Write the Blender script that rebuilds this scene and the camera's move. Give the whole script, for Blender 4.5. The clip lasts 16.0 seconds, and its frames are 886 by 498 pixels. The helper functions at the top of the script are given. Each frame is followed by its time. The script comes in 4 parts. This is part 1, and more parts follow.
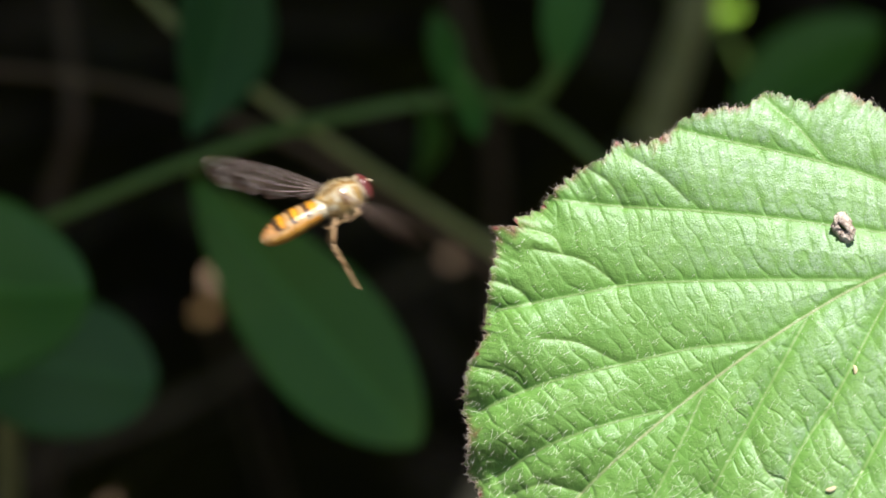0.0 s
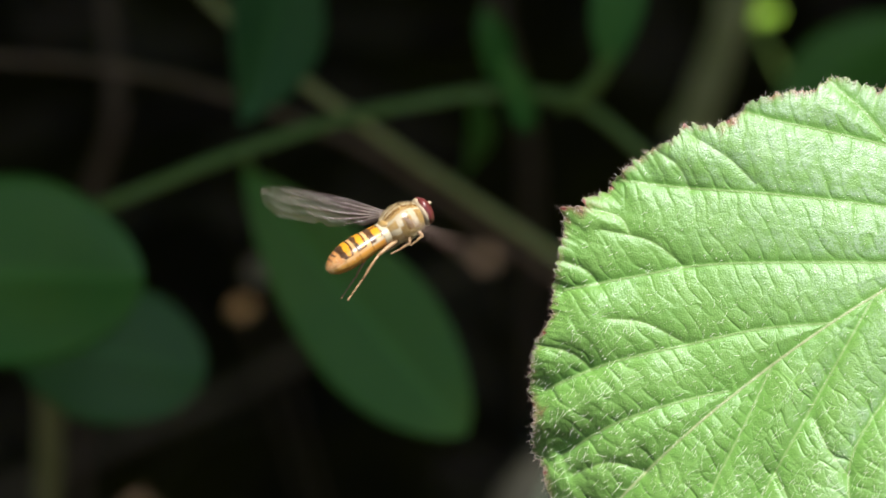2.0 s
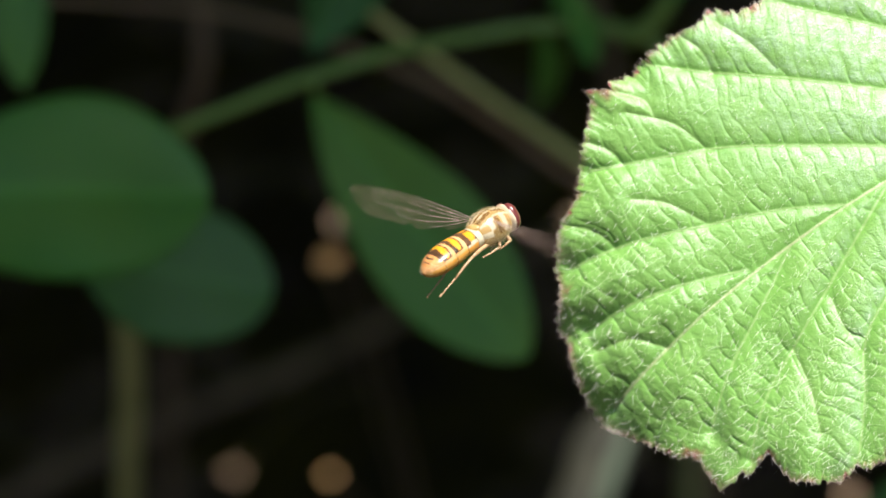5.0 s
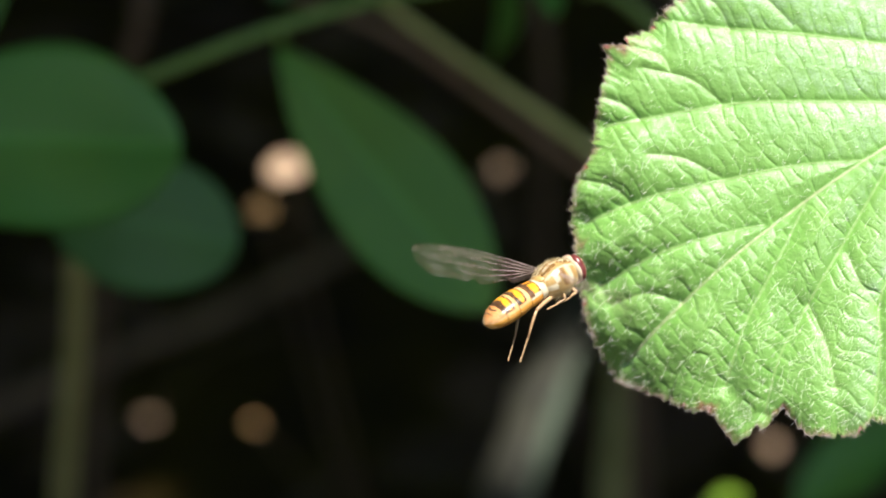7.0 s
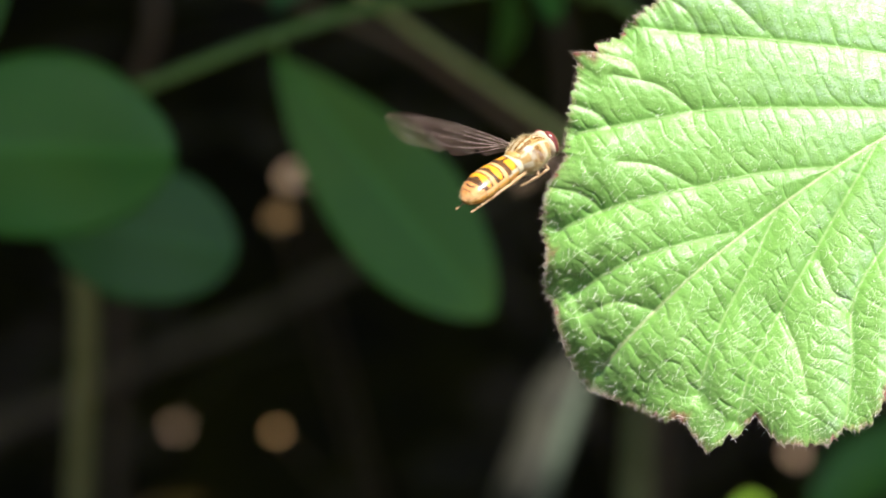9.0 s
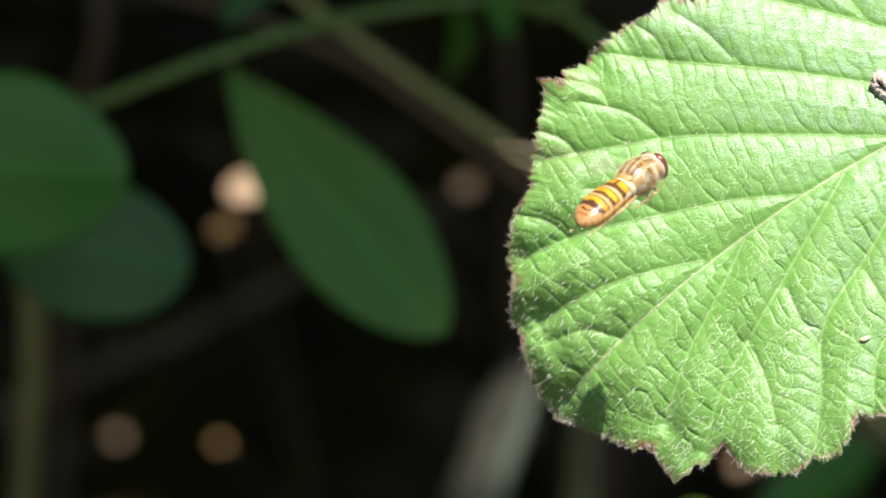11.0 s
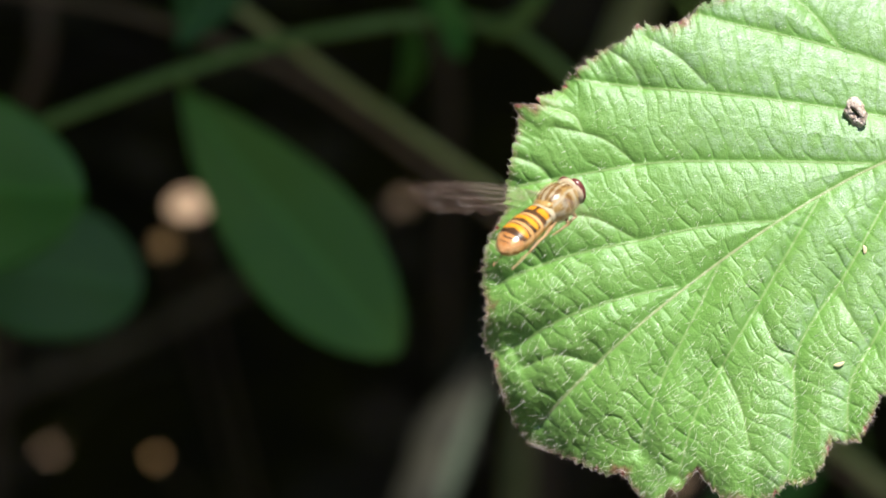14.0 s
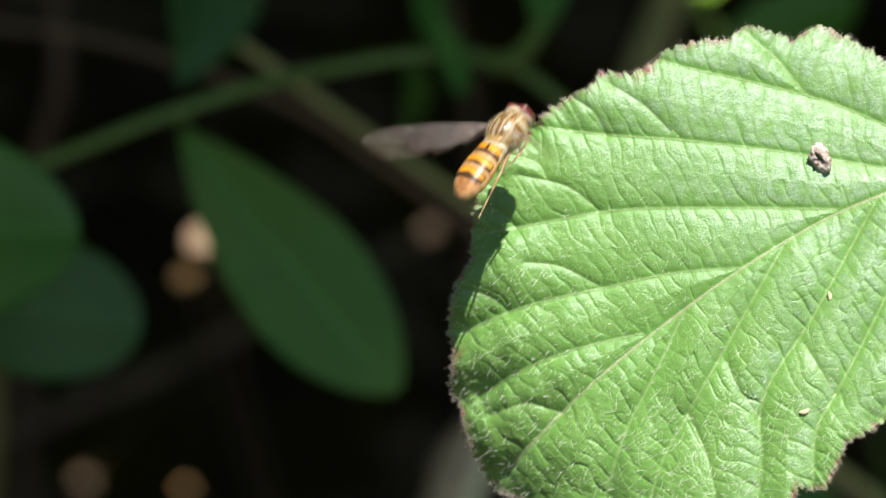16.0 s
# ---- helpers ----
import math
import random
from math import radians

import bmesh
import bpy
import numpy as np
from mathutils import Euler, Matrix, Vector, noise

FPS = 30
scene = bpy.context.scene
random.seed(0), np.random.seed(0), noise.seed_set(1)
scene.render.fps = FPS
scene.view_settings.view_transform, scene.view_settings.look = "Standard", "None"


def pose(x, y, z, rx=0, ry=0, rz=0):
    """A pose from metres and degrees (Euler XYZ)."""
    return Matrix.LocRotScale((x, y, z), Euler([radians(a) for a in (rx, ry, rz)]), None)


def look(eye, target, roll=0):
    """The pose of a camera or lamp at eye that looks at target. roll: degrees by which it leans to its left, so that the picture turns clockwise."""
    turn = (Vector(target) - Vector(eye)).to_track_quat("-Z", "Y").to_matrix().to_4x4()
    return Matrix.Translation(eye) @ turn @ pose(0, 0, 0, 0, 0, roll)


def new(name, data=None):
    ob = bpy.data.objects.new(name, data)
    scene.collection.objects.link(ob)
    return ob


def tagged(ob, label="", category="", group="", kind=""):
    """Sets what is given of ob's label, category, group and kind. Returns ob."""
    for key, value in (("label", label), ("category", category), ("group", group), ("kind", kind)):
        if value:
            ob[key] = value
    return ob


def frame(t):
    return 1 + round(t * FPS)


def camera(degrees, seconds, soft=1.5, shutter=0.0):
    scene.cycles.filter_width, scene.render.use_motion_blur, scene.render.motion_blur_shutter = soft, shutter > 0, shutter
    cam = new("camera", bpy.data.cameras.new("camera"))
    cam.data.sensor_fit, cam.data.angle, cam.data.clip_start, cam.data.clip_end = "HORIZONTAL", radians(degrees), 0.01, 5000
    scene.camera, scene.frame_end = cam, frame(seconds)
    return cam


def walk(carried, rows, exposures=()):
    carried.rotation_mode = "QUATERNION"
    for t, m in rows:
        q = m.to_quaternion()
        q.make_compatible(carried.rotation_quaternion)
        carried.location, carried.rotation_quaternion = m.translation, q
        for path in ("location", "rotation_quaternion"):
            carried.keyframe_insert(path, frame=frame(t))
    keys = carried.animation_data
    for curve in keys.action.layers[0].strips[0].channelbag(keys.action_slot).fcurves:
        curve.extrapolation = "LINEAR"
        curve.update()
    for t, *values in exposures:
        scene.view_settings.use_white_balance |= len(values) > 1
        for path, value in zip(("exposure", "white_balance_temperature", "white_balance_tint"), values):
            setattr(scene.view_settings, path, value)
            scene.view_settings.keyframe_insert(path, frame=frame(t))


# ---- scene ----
LENS = 11.4
cam = camera(LENS, 16.0, soft=1.4, shutter=0.4)
cam.data.dof.use_dof = True
cam.data.dof.focus_distance = 0.394
cam.data.dof.aperture_fstop = 30.0
CAMERA_ROWS = [
    (0, 0.00766, 0.01393, 0.65563, 56.992, 1.408, -0.110),
    (0.5, 0.00634, 0.01145, 0.65562, 57.217, 1.146, 0.024),
    (1, 0.00990, 0.01144, 0.65625, 57.098, 1.514, 0.614),
    (1.5, 0.00566, 0.00923, 0.65536, 57.292, 1.206, 0.401),
    (2, 0.00241, 0.00908, 0.65508, 57.196, 0.982, 0.308),
    (2.5, 0.00538, 0.00670, 0.65428, 57.314, 1.304, 0.844),
    (3, 0.00798, 0.00321, 0.65507, 57.327, 1.583, 1.262),
    (5.5, 0.01228, -0.00778, 0.64981, 57.512, 1.455, 2.099),
    (6, 0.00864, -0.00638, 0.65078, 57.028, 1.315, 1.669),
    (6.5, 0.00207, -0.00753, 0.65086, 56.928, 0.664, 1.108),
    (7, -0.00233, -0.00830, 0.65200, 56.764, 0.264, 0.654),
    (7.5, 0.00175, -0.00907, 0.65057, 56.938, 0.429, 1.103),
    (8, 0.00290, -0.00853, 0.65026, 56.947, 0.704, 1.004),
    (8.5, 0.00266, -0.00917, 0.65085, 56.965, 0.540, 0.986),
    (9, 0.00582, -0.00600, 0.65082, 56.846, 0.879, 1.170),
    (9.5, 0.00506, -0.00409, 0.65139, 56.793, 0.796, 0.949),
    (12, 0.00072, -0.00080, 0.65153, 56.846, 0.080, 0.156),
    (12.5, 0.00000, 0.00000, 0.65000, 57.000, 0.000, 0.000),
    (13, -0.00024, 0.00063, 0.65236, 56.713, 0.053, -0.130),
    (13.5, -0.00216, 0.00031, 0.65357, 56.632, -0.189, -0.339),
    (14, -0.00353, -0.00169, 0.65306, 56.920, -0.374, -0.513),
    (14.5, -0.00484, -0.00176, 0.65477, 56.826, -0.522, -0.721),
    (15, -0.00517, -0.00211, 0.65508, 56.937, -0.568, -0.872),
    (15.5, 0.00087, 0.00010, 0.65461, 56.990, 0.007, -0.420),
    (16, 0.00628, 0.00078, 0.65539, 57.075, 0.477, 0.056),
]
EXPOSURES = [(0.0, 0.85), (2.0, 0.9), (3.0, 1.25), (5.5, 1.29), (6.0, 1.22), (6.5, 1.27), (7.5, 1.45), (9.5, 1.45), (12.0, 1.0), (14.0, 0.92), (16.0, 0.88)]
walk(cam, [(t, pose(x, y, z, a, b, c)) for t, x, y, z, a, b, c in CAMERA_ROWS], EXPOSURES)

# ---- daylight ----
SUN_WAY = Vector((0.16, -0.17, 0.97)).normalized()     # towards the sun
world = bpy.data.worlds.new("sky")
scene.world = world
world.use_nodes = True
sky = world.node_tree.nodes.new("ShaderNodeTexSky")
sky.sky_type = "NISHITA"
sky.sun_disc = False
sky.sun_elevation = math.asin(SUN_WAY.z)
sky.sun_rotation = math.atan2(SUN_WAY.x, SUN_WAY.y)
world.node_tree.links.new(sky.outputs[0], world.node_tree.nodes["Background"].inputs[0])
world.node_tree.nodes["Background"].inputs[1].default_value = 0.05
sun = new("sun", bpy.data.lights.new("sun", "SUN"))
sun.data.energy = 4.6
sun.data.angle = radians(0.5)
sun.data.color = (1.0, 0.96, 0.9)
sun.matrix_basis = look(SUN_WAY * 20, (0, 0, 0))


# ---- materials ----
class Mat:
    """A node material with a few shortcuts."""

    def __init__(self, name, rough=0.5, spec=0.5):
        self.m = bpy.data.materials.new(name)
        self.m.use_nodes = True
        self.t = self.m.node_tree
        self.b = self.t.nodes["Principled BSDF"]
        self.b.inputs["Roughness"].default_value = rough
        self.b.inputs["Specular IOR Level"].default_value = spec

    def node(self, kind, **values):
        n = self.t.nodes.new(kind)
        for k, v in values.items():
            n.inputs[k.replace("_", " ")].default_value = v
        return n

    def link(self, a, b):
        self.t.links.new(a, b)

    def noise(self, scale, detail=3.0, rough=0.55):
        c = self.node("ShaderNodeTexCoord")
        n = self.node("ShaderNodeTexNoise", Scale=scale, Detail=detail, Roughness=rough)
        self.link(c.outputs["Object"], n.inputs["Vector"])
        return n.outputs["Fac"]

    def ramp(self, fac, stops):
        r = self.t.nodes.new("ShaderNodeValToRGB")
        e = r.color_ramp.elements
        while len(e) < len(stops):
            e.new(0.5)
        for el, (p, c) in zip(e, stops):
            el.position, el.color = p, (*c, 1)
        self.link(fac, r.inputs[0])
        return r.outputs[0]

    def attribute(self, name):
        n = self.t.nodes.new("ShaderNodeAttribute")
        n.attribute_name = name
        return n.outputs["Fac"]

    def mix(self, fac, a, b):
        n = self.t.nodes.new("ShaderNodeMix")
        n.data_type = "RGBA"
        for v, s in ((fac, n.inputs[0]), (a, n.inputs[6]), (b, n.inputs[7])):
            if isinstance(v, tuple):
                s.default_value = (*v, 1)
            elif isinstance(v, (int, float)):
                s.default_value = v
            else:
                self.link(v, s)
        return n.outputs[2]

    def math(self, op, a, b=0.0, clamp=False):
        n = self.t.nodes.new("ShaderNodeMath")
        n.operation, n.use_clamp = op, clamp
        for v, s in ((a, n.inputs[0]), (b, n.inputs[1])):
            if isinstance(v, (int, float)):
                s.default_value = v
            else:
                self.link(v, s)
        return n.outputs[0]

    def colour(self, c):
        if isinstance(c, tuple):
            self.b.inputs["Base Color"].default_value = (*c, 1)
        else:
            self.link(c, self.b.inputs["Base Color"])
        return self

    def bump(self, height, strength, metres):
        n = self.node("ShaderNodeBump", Strength=strength, Distance=metres)
        self.link(height, n.inputs["Height"])
        self.link(n.outputs[0], self.b.inputs["Normal"])
        return self


def bramble_material():
    m = Mat("bramble_leaf_surface", 0.48, 0.68)
    m.b.inputs["Sheen Weight"].default_value = 0.13
    m.b.inputs["Sheen Roughness"].default_value = 0.45
    m.b.inputs["Sheen Tint"].default_value = (0.9, 0.95, 1.0, 1)
    m.b.inputs["Specular Tint"].default_value = (0.84, 0.93, 1.0, 1)
    tone = m.ramp(m.noise(260, 4), [(0.3, (0.109, 0.242, 0.036)), (0.7, (0.164, 0.308, 0.064))])
    fine = m.ramp(m.noise(3000, 3), [(0.3, (0.106, 0.247, 0.037)), (0.75, (0.178, 0.326, 0.078))])
    c = m.mix(0.45, tone, fine)
    c = m.mix(m.attribute("vein"), c, (0.36, 0.36, 0.2))
    c = m.mix(m.attribute("fresh"), c, (0.09, 0.32, 0.03))
    # pale mottled tint that imitates the glossy sheen of the blade
    sheen_mottle = m.ramp(m.noise(4200, 4, 0.65), [(0.38, (0.1, 0.1, 0.1)), (0.66, (0.68, 0.68, 0.68))])
    c = m.mix(m.math("MULTIPLY", m.attribute("painted_sheen"), sheen_mottle, True), c, (0.36, 0.46, 0.36))
    worn = m.ramp(m.noise(900, 3), [(0.35, (0.15, 0.15, 0.15)), (0.6, (1, 1, 1))])
    c = m.mix(m.math("MULTIPLY", m.attribute("rim"), worn, True), c, m.ramp(m.noise(2600, 2), [(0.35, (0.1, 0.025, 0.018)), (0.7, (0.3, 0.13, 0.08))]))
    c = m.mix(m.attribute("gland"), c, (0.2, 0.022, 0.026))
    m.colour(c)
    v = m.node("ShaderNodeTexVoronoi", Scale=4200.0)
    v.feature = "DISTANCE_TO_EDGE"
    co = m.node("ShaderNodeTexCoord")
    m.link(co.outputs["Object"], v.inputs["Vector"])
    cell = m.math("MULTIPLY", v.outputs["Distance"], 3.0, True)
    h = m.math("ADD", cell, m.math("MULTIPLY", m.noise(9000, 2), 0.8))
    m.bump(h, 0.6, 0.000024)
    m.link(m.ramp(m.noise(1500, 5, 0.7), [(0.35, (0.41, 0.41, 0.41)), (0.65, (0.54, 0.54, 0.54))]), m.b.inputs["Roughness"])
    return m.m


def plain(name, a, b, scale, rough=0.6, spec=0.4, bump=0.0, size=0.0005, detail=4.0):
    m = Mat(name, rough, spec)
    n = m.noise(scale, detail)
    m.colour(m.ramp(n, [(0.3, a), (0.7, b)]))
    if bump:
        m.bump(m.noise(scale * 3, 4), bump, size)
    return m.m


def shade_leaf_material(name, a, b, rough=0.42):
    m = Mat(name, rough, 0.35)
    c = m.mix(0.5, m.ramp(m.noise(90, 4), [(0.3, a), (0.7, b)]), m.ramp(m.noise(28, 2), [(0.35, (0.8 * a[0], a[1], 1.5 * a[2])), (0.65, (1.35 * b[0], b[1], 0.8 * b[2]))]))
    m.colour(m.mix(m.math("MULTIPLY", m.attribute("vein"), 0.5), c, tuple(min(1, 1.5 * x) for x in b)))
    m.bump(m.noise(900, 3), 0.25, 0.0004)
    return m.m


def added_hedge_leaf_material():
    m = Mat("added_hedge_leaf_green", 0.45, 0.4)
    m.colour(m.ramp(m.noise(40, 3), [(0.3, (0.035, 0.1, 0.02)), (0.7, (0.06, 0.15, 0.03))]))
    glow = m.node("ShaderNodeBsdfTranslucent")
    glow.inputs["Color"].default_value = (0.3, 0.48, 0.06, 1)
    both = m.node("ShaderNodeMixShader")
    both.inputs[0].default_value = 0.5
    m.link(m.b.outputs[0], both.inputs[1])
    m.link(glow.outputs[0], both.inputs[2])
    m.link(both.outputs[0], m.t.nodes["Material Output"].inputs["Surface"])
    return m.m


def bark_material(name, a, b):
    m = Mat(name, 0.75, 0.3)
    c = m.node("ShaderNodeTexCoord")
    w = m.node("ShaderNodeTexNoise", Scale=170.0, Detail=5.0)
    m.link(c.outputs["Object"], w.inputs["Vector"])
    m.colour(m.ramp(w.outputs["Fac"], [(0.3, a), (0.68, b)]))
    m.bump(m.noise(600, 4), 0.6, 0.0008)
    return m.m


def wing_material():
    m = Mat("wing_membrane", 0.3, 0.5)
    place = m.node("ShaderNodeTexCoord")
    drawn_out = m.node("ShaderNodeMapping", Scale=(0.16, 1.0, 1.0))
    m.link(place.outputs["Object"], drawn_out.inputs["Vector"])
    streak = m.node("ShaderNodeTexNoise", Scale=2600.0, Detail=3.0)
    m.link(drawn_out.outputs[0], streak.inputs["Vector"])
    m.colour(m.ramp(m.noise(500, 3), [(0.3, (0.26, 0.15, 0.12)), (0.7, (0.42, 0.28, 0.22))]))
    m.b.inputs["Thin Film Thickness"].default_value = 320
    m.b.inputs["Thin Film IOR"].default_value = 1.5
    m.bump(streak.outputs["Fac"], 0.5, 0.0002)
    t = m.node("ShaderNodeBsdfTransparent")
    mixer = m.node("ShaderNodeMixShader")
    m.link(m.ramp(streak.outputs["Fac"], [(0.32, (0.04, 0.04, 0.04)), (0.58, (0.09, 0.09, 0.09)), (0.74, (0.22, 0.22, 0.22))]), mixer.inputs[0])
    glow = m.node("ShaderNodeBsdfTranslucent")
    glow.inputs["Color"].default_value = (0.48, 0.33, 0.27, 1)
    both = m.node("ShaderNodeMixShader")
    both.inputs[0].default_value = 0.4
    m.link(m.b.outputs[0], both.inputs[1])
    m.link(glow.outputs[0], both.inputs[2])
    m.link(t.outputs[0], mixer.inputs[1])
    m.link(both.outputs[0], mixer.inputs[2])
    m.link(mixer.outputs[0], m.t.nodes["Material Output"].inputs["Surface"])
    return m.m


M_BRAMBLE = bramble_material()
M_HAIR = plain("pale_hair", (0.88, 0.9, 0.78), (0.96, 0.96, 0.88), 500, 0.22, 1.0)
M_RIM_HAIR = plain("reddish_hair", (0.36, 0.21, 0.16), (0.8, 0.73, 0.66), 900, 0.35, 0.6)
M_CANE = bark_material("bramble_cane", (0.09, 0.16, 0.05), (0.2, 0.14, 0.08))
M_DROPPING = plain("dry_dropping", (0.34, 0.24, 0.19), (0.88, 0.78, 0.7), 1400, 0.8, 0.2, 0.8, 0.0004)
M_SEED = plain("pale_seed", (0.6, 0.5, 0.3), (0.75, 0.66, 0.42), 1500, 0.6, 0.3)
M_ROUND_LEAF = shade_leaf_material("round_leaf_green", (0.064, 0.19, 0.03), (0.098, 0.25, 0.045))
M_LONG_LEAF = shade_leaf_material("long_leaf_green", (0.064, 0.188, 0.025), (0.096, 0.248, 0.036))
# darker copy of the leaf green, with deeper shade put into the colour
M_SHADE_DARK_LEAF = shade_leaf_material("shade_darkened_leaf_green", (0.045, 0.128, 0.03), (0.066, 0.168, 0.042))
M_FRESH_LEAF = shade_leaf_material("fresh_leaf_green", (0.06, 0.2, 0.03), (0.1, 0.27, 0.05))
M_SPROUT = shade_leaf_material("sprout_yellow_green", (0.13, 0.27, 0.008), (0.2, 0.36, 0.012), 0.7)
M_GREEN_STEM = plain("green_stem", (0.14, 0.24, 0.045), (0.2, 0.31, 0.08), 160, 0.5, 0.4, 0.3, 0.0005)
M_OLIVE_BARK = bark_material("olive_bark", (0.43, 0.44, 0.15), (0.58, 0.57, 0.23))
# near-black bark and a paler streak: shade and sun dapple as colours
M_SHADE_DARK_BARK = bark_material("shade_darkened_bark", (0.012, 0.0115, 0.007), (0.026, 0.025, 0.015))
M_SUN_STREAK = plain("painted_sun_streak", (0.03, 0.041, 0.028), (0.08, 0.1, 0.07), 500, 0.8, 0.2, 0.6, 0.0006)
M_BROWN_STEM = bark_material("brown_bark", (0.085, 0.052, 0.03), (0.17, 0.112, 0.068))
M_TAN_STEM = bark_material("reddish_bark", (0.16, 0.1, 0.06), (0.28, 0.18, 0.11))
M_OLIVE_STEM = bark_material("olive_bark", (0.24, 0.235, 0.08), (0.38, 0.35, 0.15))
M_PALE_OLIVE = bark_material("pale_olive_bark", (0.3, 0.29, 0.1), (0.46, 0.43, 0.18))
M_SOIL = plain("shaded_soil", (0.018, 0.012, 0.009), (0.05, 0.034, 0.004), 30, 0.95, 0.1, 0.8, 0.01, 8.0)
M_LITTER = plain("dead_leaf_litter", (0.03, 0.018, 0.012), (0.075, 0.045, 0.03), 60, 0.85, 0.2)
M_DRY_LEAF = plain("dry_tan_leaf", (0.24, 0.155, 0.095), (0.37, 0.255, 0.165), 120, 0.7, 0.3)
M_ORANGE_LEAF = plain("dry_orange_leaf", (0.27, 0.15, 0.055), (0.38, 0.235, 0.1), 120, 0.7, 0.3)
M_CANOPY = added_hedge_leaf_material()
M_TRUNK = bark_material("added_hedge_bark", (0.06, 0.045, 0.035), (0.16, 0.13, 0.1))
M_THORAX = plain("bronze_gold_thorax", (0.23, 0.135, 0.04), (0.45, 0.29, 0.105), 1300, 0.34, 0.6, 0.3, 0.0001)
M_BRONZE = plain("dark_bronze_cuticle", (0.1, 0.05, 0.016), (0.25, 0.135, 0.045), 1300, 0.25, 0.8, 0.3, 0.0001)
M_STRIPE = plain("silvery_gold_cuticle", (0.34, 0.28, 0.18), (0.52, 0.45, 0.32), 900, 0.34, 0.6)
M_ORANGE = plain("orange_cuticle", (0.56, 0.21, 0.01), (0.68, 0.31, 0.02), 700, 0.38, 0.45)
M_PALE_BAND = plain("buff_cuticle", (0.48, 0.25, 0.085), (0.62, 0.38, 0.17), 900, 0.34, 0.5)
M_TIP = plain("tawny_tip", (0.4, 0.15, 0.045), (0.62, 0.34, 0.14), 900, 0.24, 0.8, 0.3, 0.0001)
M_BELLY = plain("yellow_belly", (0.5, 0.21, 0.03), (0.62, 0.31, 0.065), 700, 0.3, 0.6)
M_BLACK = plain("dark_cuticle", (0.03, 0.015, 0.008), (0.1, 0.046, 0.02), 900, 0.32, 0.5)
M_EYE = plain("dark_red_eye", (0.09, 0.016, 0.016), (0.17, 0.038, 0.036), 2500, 0.3, 0.6)
M_PATCH = plain("whitish_dusted_patch", (0.36, 0.29, 0.19), (0.58, 0.5, 0.36), 1200, 0.4, 0.5)
M_FACE = plain("pale_face", (0.4, 0.31, 0.2), (0.6, 0.5, 0.36), 900, 0.4, 0.5)
M_SCUTELLUM = plain("amber_scutellum", (0.3, 0.17, 0.045), (0.46, 0.3, 0.11), 900, 0.28, 0.6)
M_LEG = plain("amber_leg", (0.3, 0.17, 0.08), (0.5, 0.33, 0.18), 900, 0.35, 0.5)
M_GOLD_HAIR = plain("golden_hair", (0.52, 0.38, 0.17), (0.74, 0.62, 0.38), 900, 0.35, 0.6)
M_WING = wing_material()
M_WING_VEIN = plain("wing_vein", (0.16, 0.1, 0.08), (0.46, 0.35, 0.3), 1100, 0.25, 0.8)


# ---- building helpers ----
def mesh_object(name, verts, faces, material, parent=None, label="", smooth=True, attributes=None, materials=None, indices=None):
    me = bpy.data.meshes.new(name)
    me.from_pydata([tuple(v) for v in verts], [], faces)
    for mt in (materials or [material]):
        me.materials.append(mt)
    if indices is not None:
        me.polygons.foreach_set("material_index", indices)
    me.polygons.foreach_set("use_smooth", [smooth] * len(me.polygons))
    for key, values in (attributes or {}).items():
        me.attributes.new(key, "FLOAT", "POINT").data.foreach_set("value", np.asarray(values, dtype=np.float32))
    me.update()
    ob = new(name, me)
    if parent is not None:
        ob.parent = parent
    if label:
        tagged(ob, label)
    return ob


def holder(name, at, label, category, group="", kind=""):
    ob = new(name)
    ob.empty_display_size = 0.01
    ob.matrix_basis = at if isinstance(at, Matrix) else Matrix.Translation(at)
    return tagged(ob, label, category, group, kind)


def spline(points, steps):
    """A smooth line through the points, eased by the spacing between them."""
    p = [Vector(q) for q in points]
    gap = [max((b - a).length, 1e-9) for a, b in zip(p, p[1:])]
    pull = []
    for i in range(len(p)):
        if 0 < i < len(p) - 1:
            a, b = (p[i] - p[i - 1]) / gap[i - 1], (p[i + 1] - p[i]) / gap[i]
            pull.append((a * gap[i] + b * gap[i - 1]) / (gap[i - 1] + gap[i]))
        else:
            k = min(i, len(gap) - 1)
            pull.append((p[k + 1] - p[k]) / gap[k])
    out = []
    for i, g in enumerate(gap):
        for k in range(steps):
            t = k / steps
            a, b = (1 + 2 * t) * (1 - t) ** 2, t * (1 - t) ** 2
            c, d = t * t * (3 - 2 * t), t * t * (t - 1)
            out.append(a * p[i] + b * g * pull[i] + c * p[i + 1] + d * g * pull[i + 1])
    return out + [p[-1]]


